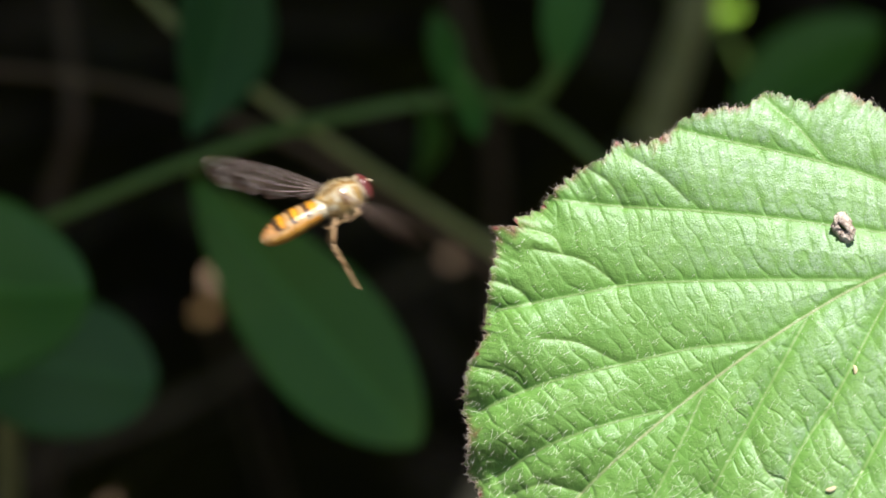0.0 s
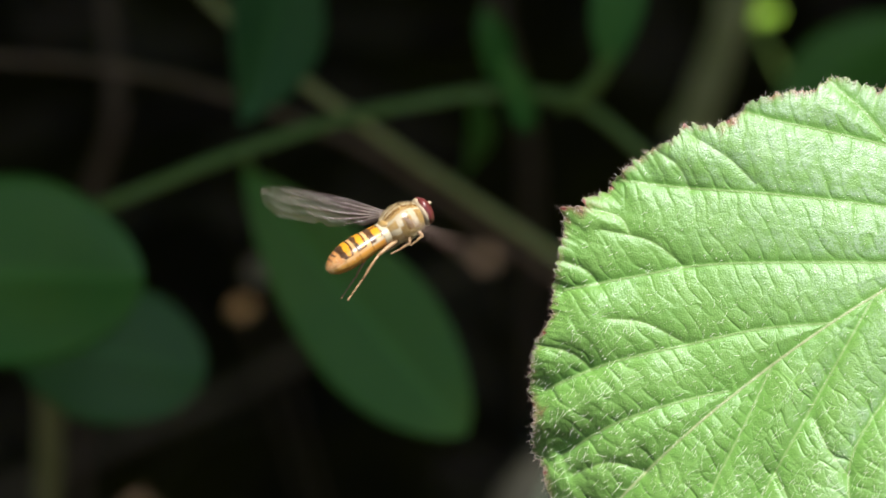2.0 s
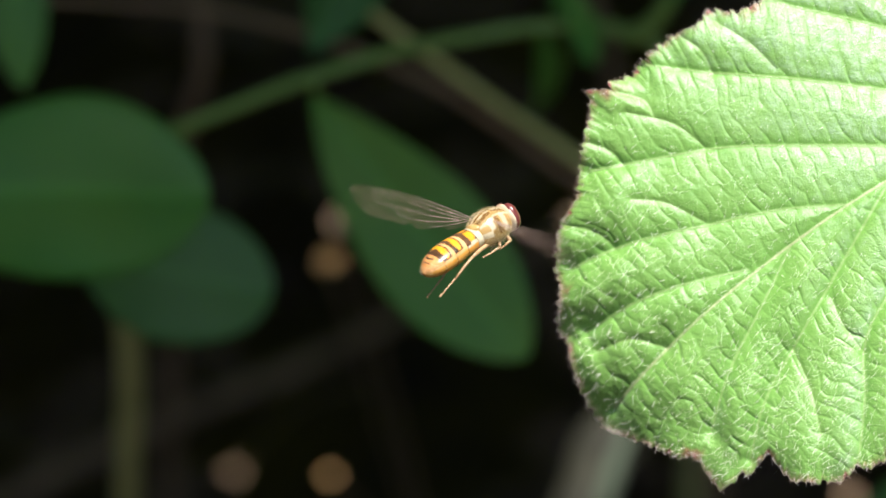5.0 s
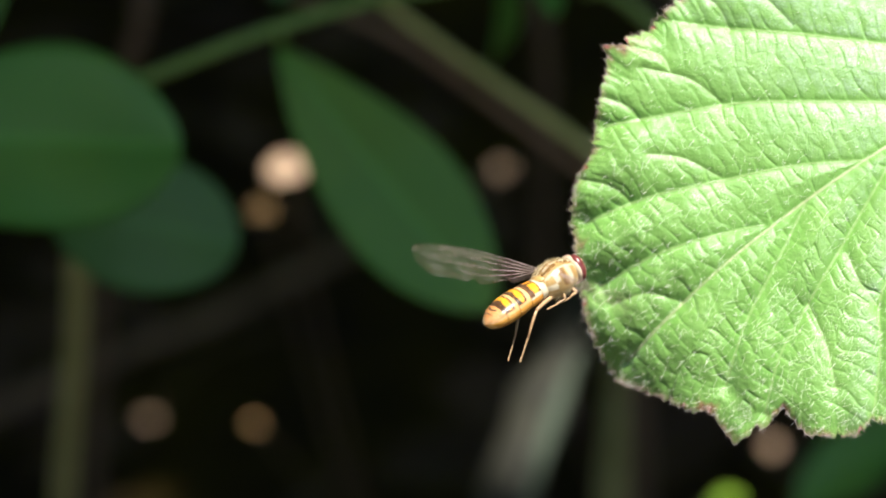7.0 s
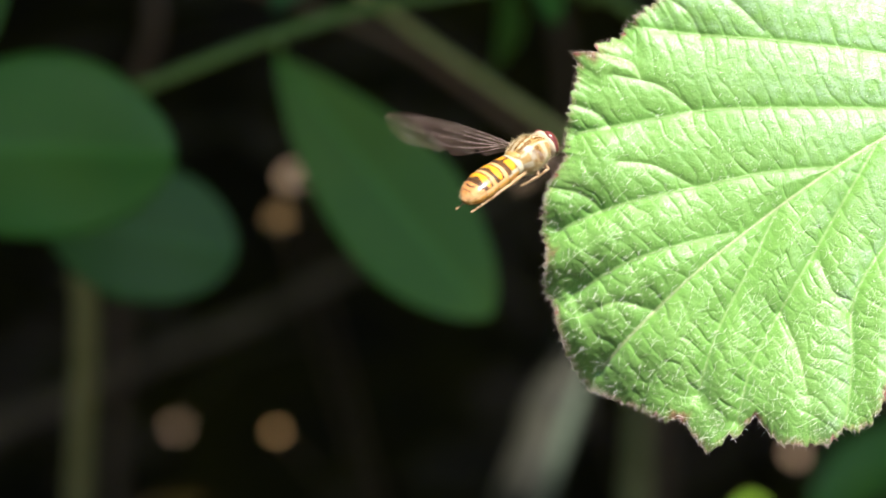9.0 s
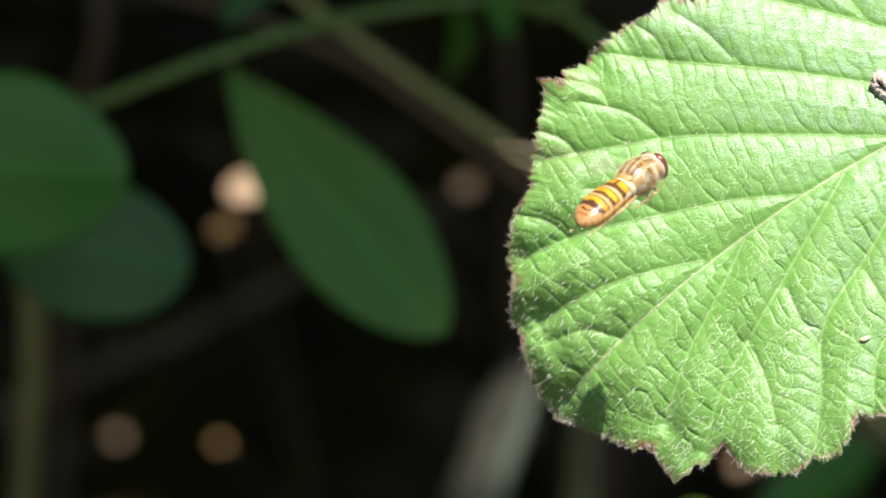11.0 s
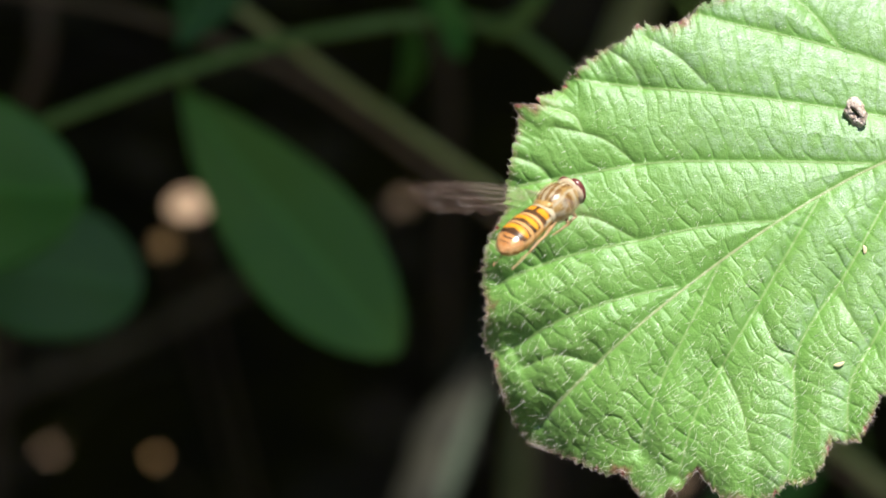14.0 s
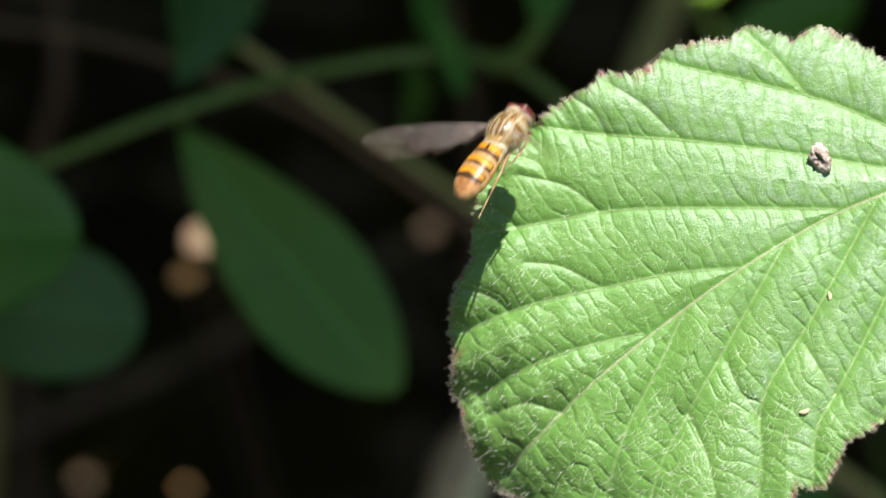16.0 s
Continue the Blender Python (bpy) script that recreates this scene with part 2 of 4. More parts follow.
def tube_mesh(line, radii, sides=10, knots=0.0, seed=0):
    """Vertices and faces of a tapered, slightly uneven tube along a line."""
    rng = random.Random(seed)
    verts, faces = [], []
    n = len(line)
    side = Vector((0.3, 0.2, 0.9))
    for i, p in enumerate(line):
        way = (line[min(i + 1, n - 1)] - line[max(i - 1, 0)]).normalized()
        side = (side - way * side.dot(way))
        side = side.normalized() if side.length > 1e-6 else way.orthogonal().normalized()
        up = way.cross(side)
        k = i / (n - 1) * (len(radii) - 1)
        j = min(int(k), len(radii) - 2)
        r = radii[j] + (radii[j + 1] - radii[j]) * (k - j)
        for s in range(sides):
            a = 2 * math.pi * s / sides
            q = r * (1 + knots * rng.uniform(-1, 1))
            verts.append(p + q * (math.cos(a) * side + math.sin(a) * up))
        if i:
            for s in range(sides):
                a, b = (i - 1) * sides + s, (i - 1) * sides + (s + 1) % sides
                faces.append((a, b, b + sides, a + sides))
    faces.append(tuple(range(sides))[::-1])
    faces.append(tuple(range((n - 1) * sides, n * sides)))
    return verts, faces


def local(parent, pts):
    inv = parent.matrix_basis.inverted()
    return [inv @ Vector(p) for p in pts]


def tube(name, points, radii, material, parent=None, label="", steps=8, sides=10, knots=0.05, seed=0):
    line = spline(local(parent, points) if parent else points, steps)
    v, f = tube_mesh(line, radii, sides, knots, seed)
    return mesh_object(name, v, f, material, parent, label)


def blade(name, base, tip, width, facing, material, parent, label="", widest=0.55, apex=0.5, fold=0.15, droop=0.08, seed=0, nu=40, nv=18):
    """A leaf blade from base to tip: half-width profile, folded along the midrib and drooping, with body thickness."""
    base, tip = local(parent, [base, tip])
    facing = parent.matrix_basis.to_3x3().inverted() @ Vector(facing)
    along = tip - base
    length = along.length
    x = along.normalized()
    z = (facing - x * facing.dot(x)).normalized()
    y = z.cross(x)
    rng = random.Random(seed)
    ph = [rng.uniform(0, 6.28) for _ in range(4)]
    verts, faces, vein = [], [], []
    thick = 0.012 * width
    for layer in (1, -1):
        for i in range(nu + 1):
            s = 0.5 - 0.5 * math.cos(math.pi * i / nu)
            g = s ** (math.log(0.5) / math.log(widest))
            half = 0.5 * width * max(0.0, math.sin(math.pi * g)) ** apex
            for j in range(nv + 1):
                t = 2 * j / nv - 1
                side = t * half * (1 + 0.02 * math.sin(9 * s + ph[0] + t))
                ribs = 0.010 * width * math.cos(2 * math.pi * (s * 9 - abs(t) * 1.6)) * abs(t) * (1 - abs(t))
                h = fold * abs(side) - droop * length * (s - 0.5) ** 2 * 4 + ribs + 0.012 * width * math.sin(5 * s + 3 * t + ph[1])
                verts.append(base + x * (s * length) + y * side + z * (h + layer * thick * 0.5))
                vein.append(max(0.0, 1 - abs(side) / (0.035 * width)))
    row = nv + 1
    n = (nu + 1) * row
    for i in range(nu):
        for j in range(nv):
            a = i * row + j
            faces.append((a, a + row, a + row + 1, a + 1))
            faces.append((n + a, n + a + 1, n + a + row + 1, n + a + row))
    for i in range(nu):
        for j in (0, nv):
            a = i * row + j
            faces.append((a, a + row, n + a + row, n + a))
    return mesh_object(name, verts, faces, material, parent, label, attributes={"vein": vein})


# ---- ground ----
def build_ground():
    n, half = 60, 1.6
    verts, faces = [], []
    for i in range(n + 1):
        for j in range(n + 1):
            a, b = 2 * i / n - 1, 2 * j / n - 1
            x, y = a * half * (1 + 600 * a ** 10), b * half * (1 + 600 * b ** 10)
            near = max(0.0, 1 - max(abs(x), abs(y)) / 3)
            z = 0.03 * near * (noise.noise(Vector((x * 3, y * 3, 0))) + 0.5 * noise.noise(Vector((x * 11, y * 11, 4)))) - 0.02 * near
            verts.append((x, y + 0.8, z))
    for i in range(n):
        for j in range(n):
            a = i * (n + 1) + j
            faces.append((a, a + n + 1, a + n + 2, a + 1))
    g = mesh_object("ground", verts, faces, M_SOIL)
    tagged(g, "dark bare soil in the shade under the added hedge", "ground", kind="structure")
    rng = random.Random(3)
    verts, faces = [], []
    for _ in range(2600):
        c = Vector((rng.uniform(-0.9, 1.0), rng.uniform(0.35, 2.2), rng.uniform(0.002, 0.02)))
        m = Matrix.Translation(c) @ Euler((rng.gauss(0, 0.35), rng.gauss(0, 0.35), rng.uniform(0, 6.3))).to_matrix().to_4x4()
        l, w, k = rng.uniform(0.012, 0.034), rng.uniform(0.006, 0.014), rng.uniform(-0.3, 0.5)
        o = len(verts)
        for u in (-1, -0.45, 0.3, 1):
            hw = w * (1 - u * u) + 0.0006
            verts += [m @ Vector((u * l, -hw, k * hw)), m @ Vector((u * l, 0, -0.2 * l * u * u)), m @ Vector((u * l, hw, k * hw))]
        for i in range(3):
            a = o + 3 * i
            faces += [(a, a + 3, a + 4, a + 1), (a + 1, a + 4, a + 5, a + 2)]
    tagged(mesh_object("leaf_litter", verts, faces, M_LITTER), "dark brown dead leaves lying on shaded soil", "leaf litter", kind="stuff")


build_ground()

# ---- bramble leaf ----
LEAF_AT = pose(0.02671, 0.33300, 0.43451, 55.253, -3.932, -6.045)
# tooth tips and notches of the margin: degrees round the middle, millimetres
MARGIN = [(10, 29), (27, 33.5), (40, 31), (51, 27.6), (66, 27.4), (68, 26.2), (69, 25.2), (78.5, 25.4), (81.5, 24.6), (82.4, 23.8), (88, 23.6),
          (97, 22.7), (99.5, 21.8), (105.5, 21.3), (112, 22.4), (115.8, 21.5), (122, 21.8), (133, 21.6), (136, 21.4), (141, 22.5), (141.8, 21.9),
          (145, 23.6), (148.8, 22.3), (157, 21.5), (170, 20.8), (176, 22.0), (187, 22.9), (191.5, 22.7), (199.6, 24.2), (203.5, 23.8), (212, 24.8),
          (222, 25.5), (233, 23.5), (241, 22.9), (244, 22.0), (248.5, 23.2), (252, 24.1), (254.8, 23.0), (255.4, 21.8), (258, 22.0), (261.3, 19.6), (268, 22.0), (280.5, 22.3),
          (284, 21.2), (287, 21.8), (291, 21.5), (294.6, 20.6), (299, 19.2), (305, 20.5), (317, 18.6), (328, 20.2), (350, 24)]
# red glands of the margin, and stretches of it that have withered, in degrees
GLANDS = [102, 112, 134.5, 141, 145, 173.5, 205, 238, 244, 262, 281, 297, 308]
WITHERED = [(102, 2.5), (142, 2.5), (194, 3.0), (243, 2.5), (261, 3.0), (297, 3.0)]
MIDRIB = [(26.84, 13.13), (17.19, 9.63), (12.70, 7.79), (7.27, 4.79), (-0.92, -0.74), (-8.74, -6.96), (-15.32, -13.11), (-17.63, -15.45)]
SIDE_VEINS = [
    [(-4.65, -2.91), (-8.73, -3.76), (-14.58, -5.62), (-19.93, -8.41)],
    [(4.23, 2.99), (-1.92, 2.52), (-7.69, 1.33), (-16.62, -0.81), (-21.20, -2.68)],
    [(12.70, 8.20), (1.51, 8.39), (-7.67, 8.16), (-13.87, 7.13), (-19.38, 6.15)],
    [(21.82, 10.90), (12.37, 12.71), (-1.88, 14.58), (-7.64, 15.04), (-14.15, 15.83)],
    [(21.83, 13.43), (12.40, 17.78), (4.30, 19.96), (-1.13, 21.20), (-3.94, 22.10)],
    [(9.72, 18.88), (7.71, 21.44), (4.22, 24.54)],
    [(-0.92, -0.94), (-3.54, -6.42), (-6.36, -12.00), (-8.17, -17.58)],
    [(7.93, 4.84), (3.49, -2.94), (-0.60, -10.08), (-3.01, -14.49), (-4.61, -20.12)],
    [(16.38, 9.13), (10.93, -0.95), (5.83, -10.40), (5.97, -13.53), (5.28, -21.11)],
    [(21.31, 10.15), (17.14, 0.38), (12.61, -8.39), (11.24, -10.76), (10.59, -17.57)],
    [(23.80, 6.59), (19.72, -3.47), (16.67, -10.52)],
]
FORKS = [
    [(-2.18, 15.40), (-4.21, 17.46), (-7.78, 19.80)],
    [(-8.69, 8.32), (-11.09, 10.23), (-15.76, 11.49)],
    [(-8.71, 1.49), (-12.45, 3.30), (-15.27, 3.57)],
    [(5.83, -10.40), (4.07, -7.96), (2.82, -5.43)],
    [(12.61, -8.39), (11.16, -5.96), (9.91, -3.93)],
    [(-0.60, -10.08), (1.01, -13.53), (2.00, -17.58)],
    [(-12.23, -9.95), (-15.30, -9.18), (-18.90, -10.20)],
    [(-7.91, 14.95), (-8.88, 16.95), (-11.10, 18.60)],
    [(-13.23, 10.99), (-13.96, 12.40), (-16.60, 13.35)],
    [(-16.15, 6.74), (-16.79, 7.59), (-19.30, 8.80)],
    [(-17.04, -0.77), (-18.10, 0.23), (-21.80, 1.40)],
]


def vein_field(x, y, line, steps=8):
    """Distance to a vein, the length along it, in millimetres, and on which side of it."""
    pts = np.array([p[:2] for p in spline([(a, b, 0) for a, b in line], steps)])
    best, along, flank, run = np.full(x.shape, 1e9), np.zeros(x.shape), np.zeros(x.shape), 0.0
    for (ax, ay), (bx, by) in zip(pts[:-1], pts[1:]):
        dx, dy = bx - ax, by - ay
        ln = math.hypot(dx, dy)
        t = np.clip(((x - ax) * dx + (y - ay) * dy) / (ln * ln), 0, 1)
        d = np.hypot(x - ax - t * dx, y - ay - t * dy)
        near = d < best
        best[near], along[near] = d[near], (run + t * ln)[near]
        flank[near] = np.sign(dx * (y - ay) - dy * (x - ax))[near]
        run += ln
    return best, along, flank


def wave(x, y, seed, size):
    """Smooth unevenness from a few crossed waves."""
    rng = random.Random(seed)
    out = np.zeros(x.shape)
    for _ in range(7):
        a, p, k = rng.uniform(0, 6.28), rng.uniform(0, 6.28), rng.uniform(0.6, 1.7) / size
        out += np.sin((x * math.cos(a) + y * math.sin(a)) * k * 6.28 + p)
    return out / 4


def cell_edge(x, y, size, seed):
    """How far a place is from the border of its cell, in an uneven net of cells of that size."""
    i, j = np.floor(x / size).astype(int), np.floor(y / size).astype(int)
    one, two = np.full(x.shape, 1e9), np.full(x.shape, 1e9)
    for a in (-1, 0, 1):
        for b in (-1, 0, 1):
            u, v = i + a, j + b
            k = np.sin(u * 127.1 + v * 311.7 + seed * 17.0) * 43758.5
            m = np.sin(u * 269.5 + v * 183.3 + seed * 29.0) * 24634.6
            d = np.hypot((u + 0.5 + 0.8 * (k - np.floor(k) - 0.5)) * size - x, (v + 0.5 + 0.8 * (m - np.floor(m) - 0.5)) * size - y)
            two = np.minimum(two, np.maximum(one, d))
            one = np.minimum(one, d)
    return two - one


def leaf_height(x, y, reach):
    """Height of the leaf's upper face in millimetres, and how strongly veins, fresh green and painted sheen show.
    reach: 0 in the middle, 1 at the margin.
    """
    mid, along, flank = vein_field(x, y, MIDRIB)
    first, s, lean, low_side = mid.copy(), along.copy(), np.zeros(x.shape), np.zeros(x.shape)
    for k, v in enumerate(SIDE_VEINS):
        d, a, flank = vein_field(x, y, v)
        near = d < first
        first[near], s[near] = d[near], (a + 37.3 * (k + 1))[near]
        lean[near] = (flank if k < 6 else -flank)[near]
        low_side[near] = k >= 6
    fork = np.full(x.shape, 1e9)
    for v in FORKS:
        fork = np.minimum(fork, vein_field(x, y, v)[0])
    h = (0.5 + 0.45 * low_side * np.clip(mid / 3, 0, 1)) * (1 - np.exp(-first / 1.3)) - 0.06 * np.exp(-(first / 0.3) ** 2) + 0.06 * np.exp(-(first / 0.1) ** 2)
    h += 0.35 * (1 - np.exp(-(np.minimum(fork, 3) / 0.7))) - 0.35
    # cross veins lean towards the tip and quilt the strips between the side veins
    bend = s / 1.5 + 0.32 * lean * first + 0.2 * wave(x, y, 5, 4.0) + 0.3 * wave(x, y, 15, 9.0)
    rung = np.abs(bend - np.round(bend)) * 1.5
    strong = np.clip(0.75 + 0.65 * wave(x, y, 9, 3.5), 0.15, 1.4) * np.clip(first / 0.4, 0, 1) * np.exp(-first / 4.2)
    sunny = low_side * np.clip(mid / 3, 0, 1) * (lean > 0)
    strong *= 1 + 0.9 * sunny
    h -= (0.082 * np.exp(-rung / 0.3) + 0.035 * np.exp(-(rung / 0.11) ** 2)) * strong
    away = np.clip(first / 0.9, 0, 1)
    warp = (x + 0.5 * wave(x, y, 31, 3.0), y + 0.5 * wave(x, y, 32, 3.0))
    h -= 0.022 * np.exp(-cell_edge(*warp, 2.2, 3) / 0.18) * away * np.clip(0.7 + 0.7 * wave(x, y, 33, 5.0), 0, 1.4)
    h -= 0.02 * np.exp(-cell_edge(*warp, 0.8, 4) / 0.13) * away
    # below the midrib a fine net of cells stands out
    below = np.clip((0.8 * x - y - 1) / 4, 0, 1) * away
    h -= (0.03 * np.exp(-cell_edge(*warp, 1.25, 6) / 0.16) + 0.022 * np.exp(-cell_edge(*warp, 1.25, 6) / 0.06)) * below * np.clip(0.8 + 0.6 * wave(x, y, 43, 4.0), 0.2, 1.4)
    h += 0.022 * wave(x, y, 7, 1.7) + 0.16 * wave(x, y, 8, 7.0)
    h *= 1 + 0.5 * np.clip((reach - 0.7) / 0.3, 0, 1) * np.clip((-x - 5) / 8, 0, 1)
    # towards the tip the strips between the veins are puckered
    pucker = np.clip((-(x * 0.86 + y * 0.51) - 7) / 11, 0, 1)
    h *= 1 + 0.3 * pucker
    h += 0.38 * pucker * (1 - np.exp(-(first / 1.1) ** 1.5)) * (0.8 + 0.4 * wave(x, y, 41, 4.0))
    # the tip and the lower margin bend back, the rest is a shallow dish
    toward_tip = np.clip((-(x * 0.86 + y * 0.51) - 10) / 14, 0, None)
    low = np.clip((-x * 0.45 - y * 0.9 - 11) / 12, 0, None)
    h -= 5.0 * toward_tip ** 2 + 1.0 * low ** 2
    h -= 0.5 * np.clip((reach - 0.86) / 0.14, 0, 1) ** 2
    # the margin is crimped
    turn = np.arctan2(y, x)
    h += (0.34 + 0.2 * np.clip((-x - 8) / 8, 0, 1)) * np.clip((reach - 0.78) / 0.22, 0, 1) ** 1.4 * np.sin(turn * 23 + 1.8 * np.sin(turn * 5 + 1)) * np.clip(0.7 + 0.5 * np.sin(turn * 3), 0.3, 1)
    # towards its base the blade tips up to the light
    h -= 0.11 * y * np.clip((x + 2) / 14, 0, 1)
    vein = np.clip(0.55 + 0.3 * wave(x, y, 61, 2.0), 0.2, 0.9) * np.exp(-(mid / 0.12) ** 2) + 0.4 * np.exp(-(first / 0.08) ** 2) + 0.18 * np.exp(-(fork / 0.1) ** 2)
    fresh = 0.12 * np.exp(-(first / 0.9) ** 2)
    # whitish sheen put into the colour, strongest towards the base and on the raised parts
    painted_sheen = np.clip((0.72 * x + 0.7 * y + 1) / 15, 0, 1) * np.clip((first - 0.2) / 0.6, 0, 1) * np.clip(0.35 + rung / 0.5, 0.35, 1)
    painted_sheen = np.maximum(painted_sheen, 0.75 * sunny * np.clip((x + 1) / 7, 0, 1) * np.exp(-(first / 2.2) ** 2) * np.clip((first - 0.1) / 0.3, 0, 1) * np.clip(0.4 + rung / 0.5, 0.4, 1))
    painted_sheen *= np.clip(0.75 + 0.6 * wave(x, y, 51, 3.0), 0.15, 1.3)
    return h, np.clip(vein, 0, 1), fresh, np.clip(painted_sheen, 0, 1)


def margin_radius(deg):
    """Radius of the margin with its fine secondary teeth."""
    a = [m[0] for m in MARGIN]
    r = [m[1] for m in MARGIN]
    base = np.interp(deg, [a[-1] - 360] + a + [a[0] + 360], [r[-1]] + r + [r[0]])
    saw = ((deg + 3 * np.sin(deg / 17)) / 3.7) % 1.0
    fine = 0.22 * (saw - 0.5) + 0.16 * np.sin(deg * 2.9) * np.sin(deg * 0.61) + 0.07 * np.sin(deg * 7.7 + 1)
    return base + fine


def build_bramble_leaf():
    top = holder("bramble_leaf", LEAF_AT, "bright green hairy bramble leaf with toothed reddish margin, in full sun", "leaf")
    na, nr = 1240, 290
    deg = np.arange(na) * 360 / na
    rad = margin_radius(deg)
    q = (np.arange(nr + 1) / nr) ** 0.8
    D, Qq = np.meshgrid(deg, q, indexing="ij")
    rr = rad[:, None] * Qq
    # teeth fade towards the middle
    soft = np.convolve(np.concatenate([rad[-40:], rad, rad[:40]]), np.ones(81) / 81, "valid")
    rr = Qq * (soft[:, None] * (1 - Qq ** 6) + rad[:, None] * Qq ** 6)
    x, y = rr * np.cos(np.radians(D)), rr * np.sin(np.radians(D))
    h, vein, fresh, painted_sheen = leaf_height(x.ravel(), y.ravel(), Qq.ravel())
    rim = np.clip(((Qq - 0.966) / 0.034), 0, 1).ravel() * np.clip(0.55 + 0.5 * np.sin(D.ravel() * 0.31) + 0.4 * np.sin(D.ravel() * 0.83 + 1), 0.4, 1)
    for at, wide in WITHERED:
        off = (D.ravel() - at) / wide
        rim = np.maximum(rim, np.exp(-off ** 4) * np.clip((Qq.ravel() - 0.95 + 0.03 * off ** 2) / 0.02, 0, 1) * 0.9)
    off = np.min(np.abs((deg[:, None] - np.array(GLANDS)[None, :] + 180) % 360 - 180), axis=1) * np.radians(1) * rad
    gland = (np.exp(-(off / 0.25) ** 2)[:, None] * np.clip((Qq - 0.978) / 0.012, 0, 1)).ravel()
    n = na * (nr + 1)
    upper = np.stack([x.ravel(), y.ravel(), h], 1) * 0.001
    i = np.arange(na)[:, None]
    j = np.arange(nr)[None, :]
    a = i * (nr + 1) + j
    b = ((i + 1) % na) * (nr + 1) + j
    quads = np.stack([a, a + 1, b + 1, b], -1).reshape(-1, 4)
    # a coarser under side, closed against the margin
    pick = (np.arange(0, na, 2)[:, None] * (nr + 1) + np.arange(0, nr + 1, 5)[None, :]).ravel()
    lower = upper[pick].copy()
    lower[:, 2] -= 0.00022
    ka, kr = na // 2, nr // 5 + 1
    i = np.arange(ka)[:, None]
    j = np.arange(kr - 1)[None, :]
    a = i * kr + j
    b = ((i + 1) % ka) * kr + j
    under = np.stack([b, b + 1, a + 1, a], -1).reshape(-1, 4) + n
    edge = np.arange(0, na, 2) * (nr + 1) + nr
    rimlow = np.arange(ka) * kr + kr - 1 + n
    sides = np.stack([edge, rimlow, np.roll(rimlow, -1), np.roll(edge, -1)], -1)
    quads = np.concatenate([quads, sides, under])
    verts = np.concatenate([upper, lower])
    me = bpy.data.meshes.new("blade")
    me.vertices.add(len(verts))
    me.vertices.foreach_set("co", verts.ravel())
    me.loops.add(quads.size)
    me.loops.foreach_set("vertex_index", quads.ravel())
    me.polygons.add(len(quads))
    me.polygons.foreach_set("loop_start", np.arange(0, quads.size, 4))
    me.polygons.foreach_set("use_smooth", np.ones(len(quads), dtype=bool))
    me.materials.append(M_BRAMBLE)
    for key, val in (("vein", vein), ("fresh", fresh), ("painted_sheen", painted_sheen), ("rim", rim), ("gland", gland)):
        me.attributes.new(key, "FLOAT", "POINT").data.foreach_set("value", np.concatenate([val, val[pick]]).astype(np.float32))
    me.update(calc_edges=True)
    me.validate()
    leaf = new("blade", me)
    leaf.parent = top

    # hairs of the upper face
    rng = np.random.default_rng(5)
    count = 14500
    A, K = rng.uniform(0, 360, count), np.sqrt(rng.uniform(0.0, 0.97, count))
    R = margin_radius(A) * K
    hx, hy = R * np.cos(np.radians(A)), R * np.sin(np.radians(A))
    keep = (hx < 21) & (rng.uniform(0, 1, count) < np.clip(0.5 - (hx * 0.45 + hy * 0.9) / 26, 0.26, 1))
    hx, hy, K = hx[keep], hy[keep], K[keep]
    hz = leaf_height(hx, hy, K)[0]
    # longest towards the tip and the lower margin
    ln = (0.12 + 1.05 * rng.uniform(0, 1, len(hx)) ** 2.4) * np.clip(0.8 - (hx * 0.45 + hy * 0.9) / 40, 0.4, 1.2)
    az = rng.normal(0.75, 0.38, len(hx)) + math.pi * (rng.uniform(0, 1, len(hx)) < 0.3)
    lift = rng.uniform(0.08, 0.5, len(hx))
    tip = np.stack([hx + ln * np.cos(lift) * np.cos(az), hy + ln * np.cos(lift) * np.sin(az), hz + ln * np.sin(lift)], 1)
    root = np.stack([hx, hy, hz - 0.03], 1)
    hair_mesh("hair", root, tip, 0.0165, M_HAIR, leaf, "short pale hairs all over the leaf", 0.001, 0.07)
    # hairs of the margin
    count = 4600
    A = rng.uniform(45, 335, count)
    R = margin_radius(A) * rng.uniform(0.975, 1.0, count)
    hx, hy = R * np.cos(np.radians(A)), R * np.sin(np.radians(A))
    hz = leaf_height(hx, hy, np.full(count, 0.99))[0]
    ln = 0.1 + 0.5 * rng.uniform(0, 1, count) ** 1.6
    az = np.radians(A) + rng.normal(0, 0.6, count)
    tip = np.stack([hx + ln * np.cos(az), hy + ln * np.sin(az), hz + rng.normal(0.1, 0.25, count)], 1)
    hair_mesh("margin_hair", np.stack([hx, hy, hz - 0.05], 1), tip, 0.014, M_RIM_HAIR, leaf, "fine reddish and pale hairs on the margin", 0.001, 0.15)

    # leaf stalk and cane, which carry the leaf from behind
    foot = LEAF_AT @ Vector((0.030, 0.0152, -0.0004))
    tube("leaf_stalk", [foot, LEAF_AT @ Vector((0.045, 0.023, -0.004)), LEAF_AT @ Vector((0.075, 0.03, -0.02))], [0.0007, 0.0009, 0.0012], M_GREEN_STEM, top,
         "thin green leaf stalk")
    j = LEAF_AT @ Vector((0.075, 0.03, -0.02))
    tube("cane", [(0.22, 0.46, -0.02), (0.17, 0.43, 0.2), j, (0.06, 0.42, 0.62), (0.0, 0.5, 0.75)], [0.004, 0.0035, 0.003, 0.0025, 0.0015], M_CANE, top,
         "arching bramble cane", steps=14)
    return top


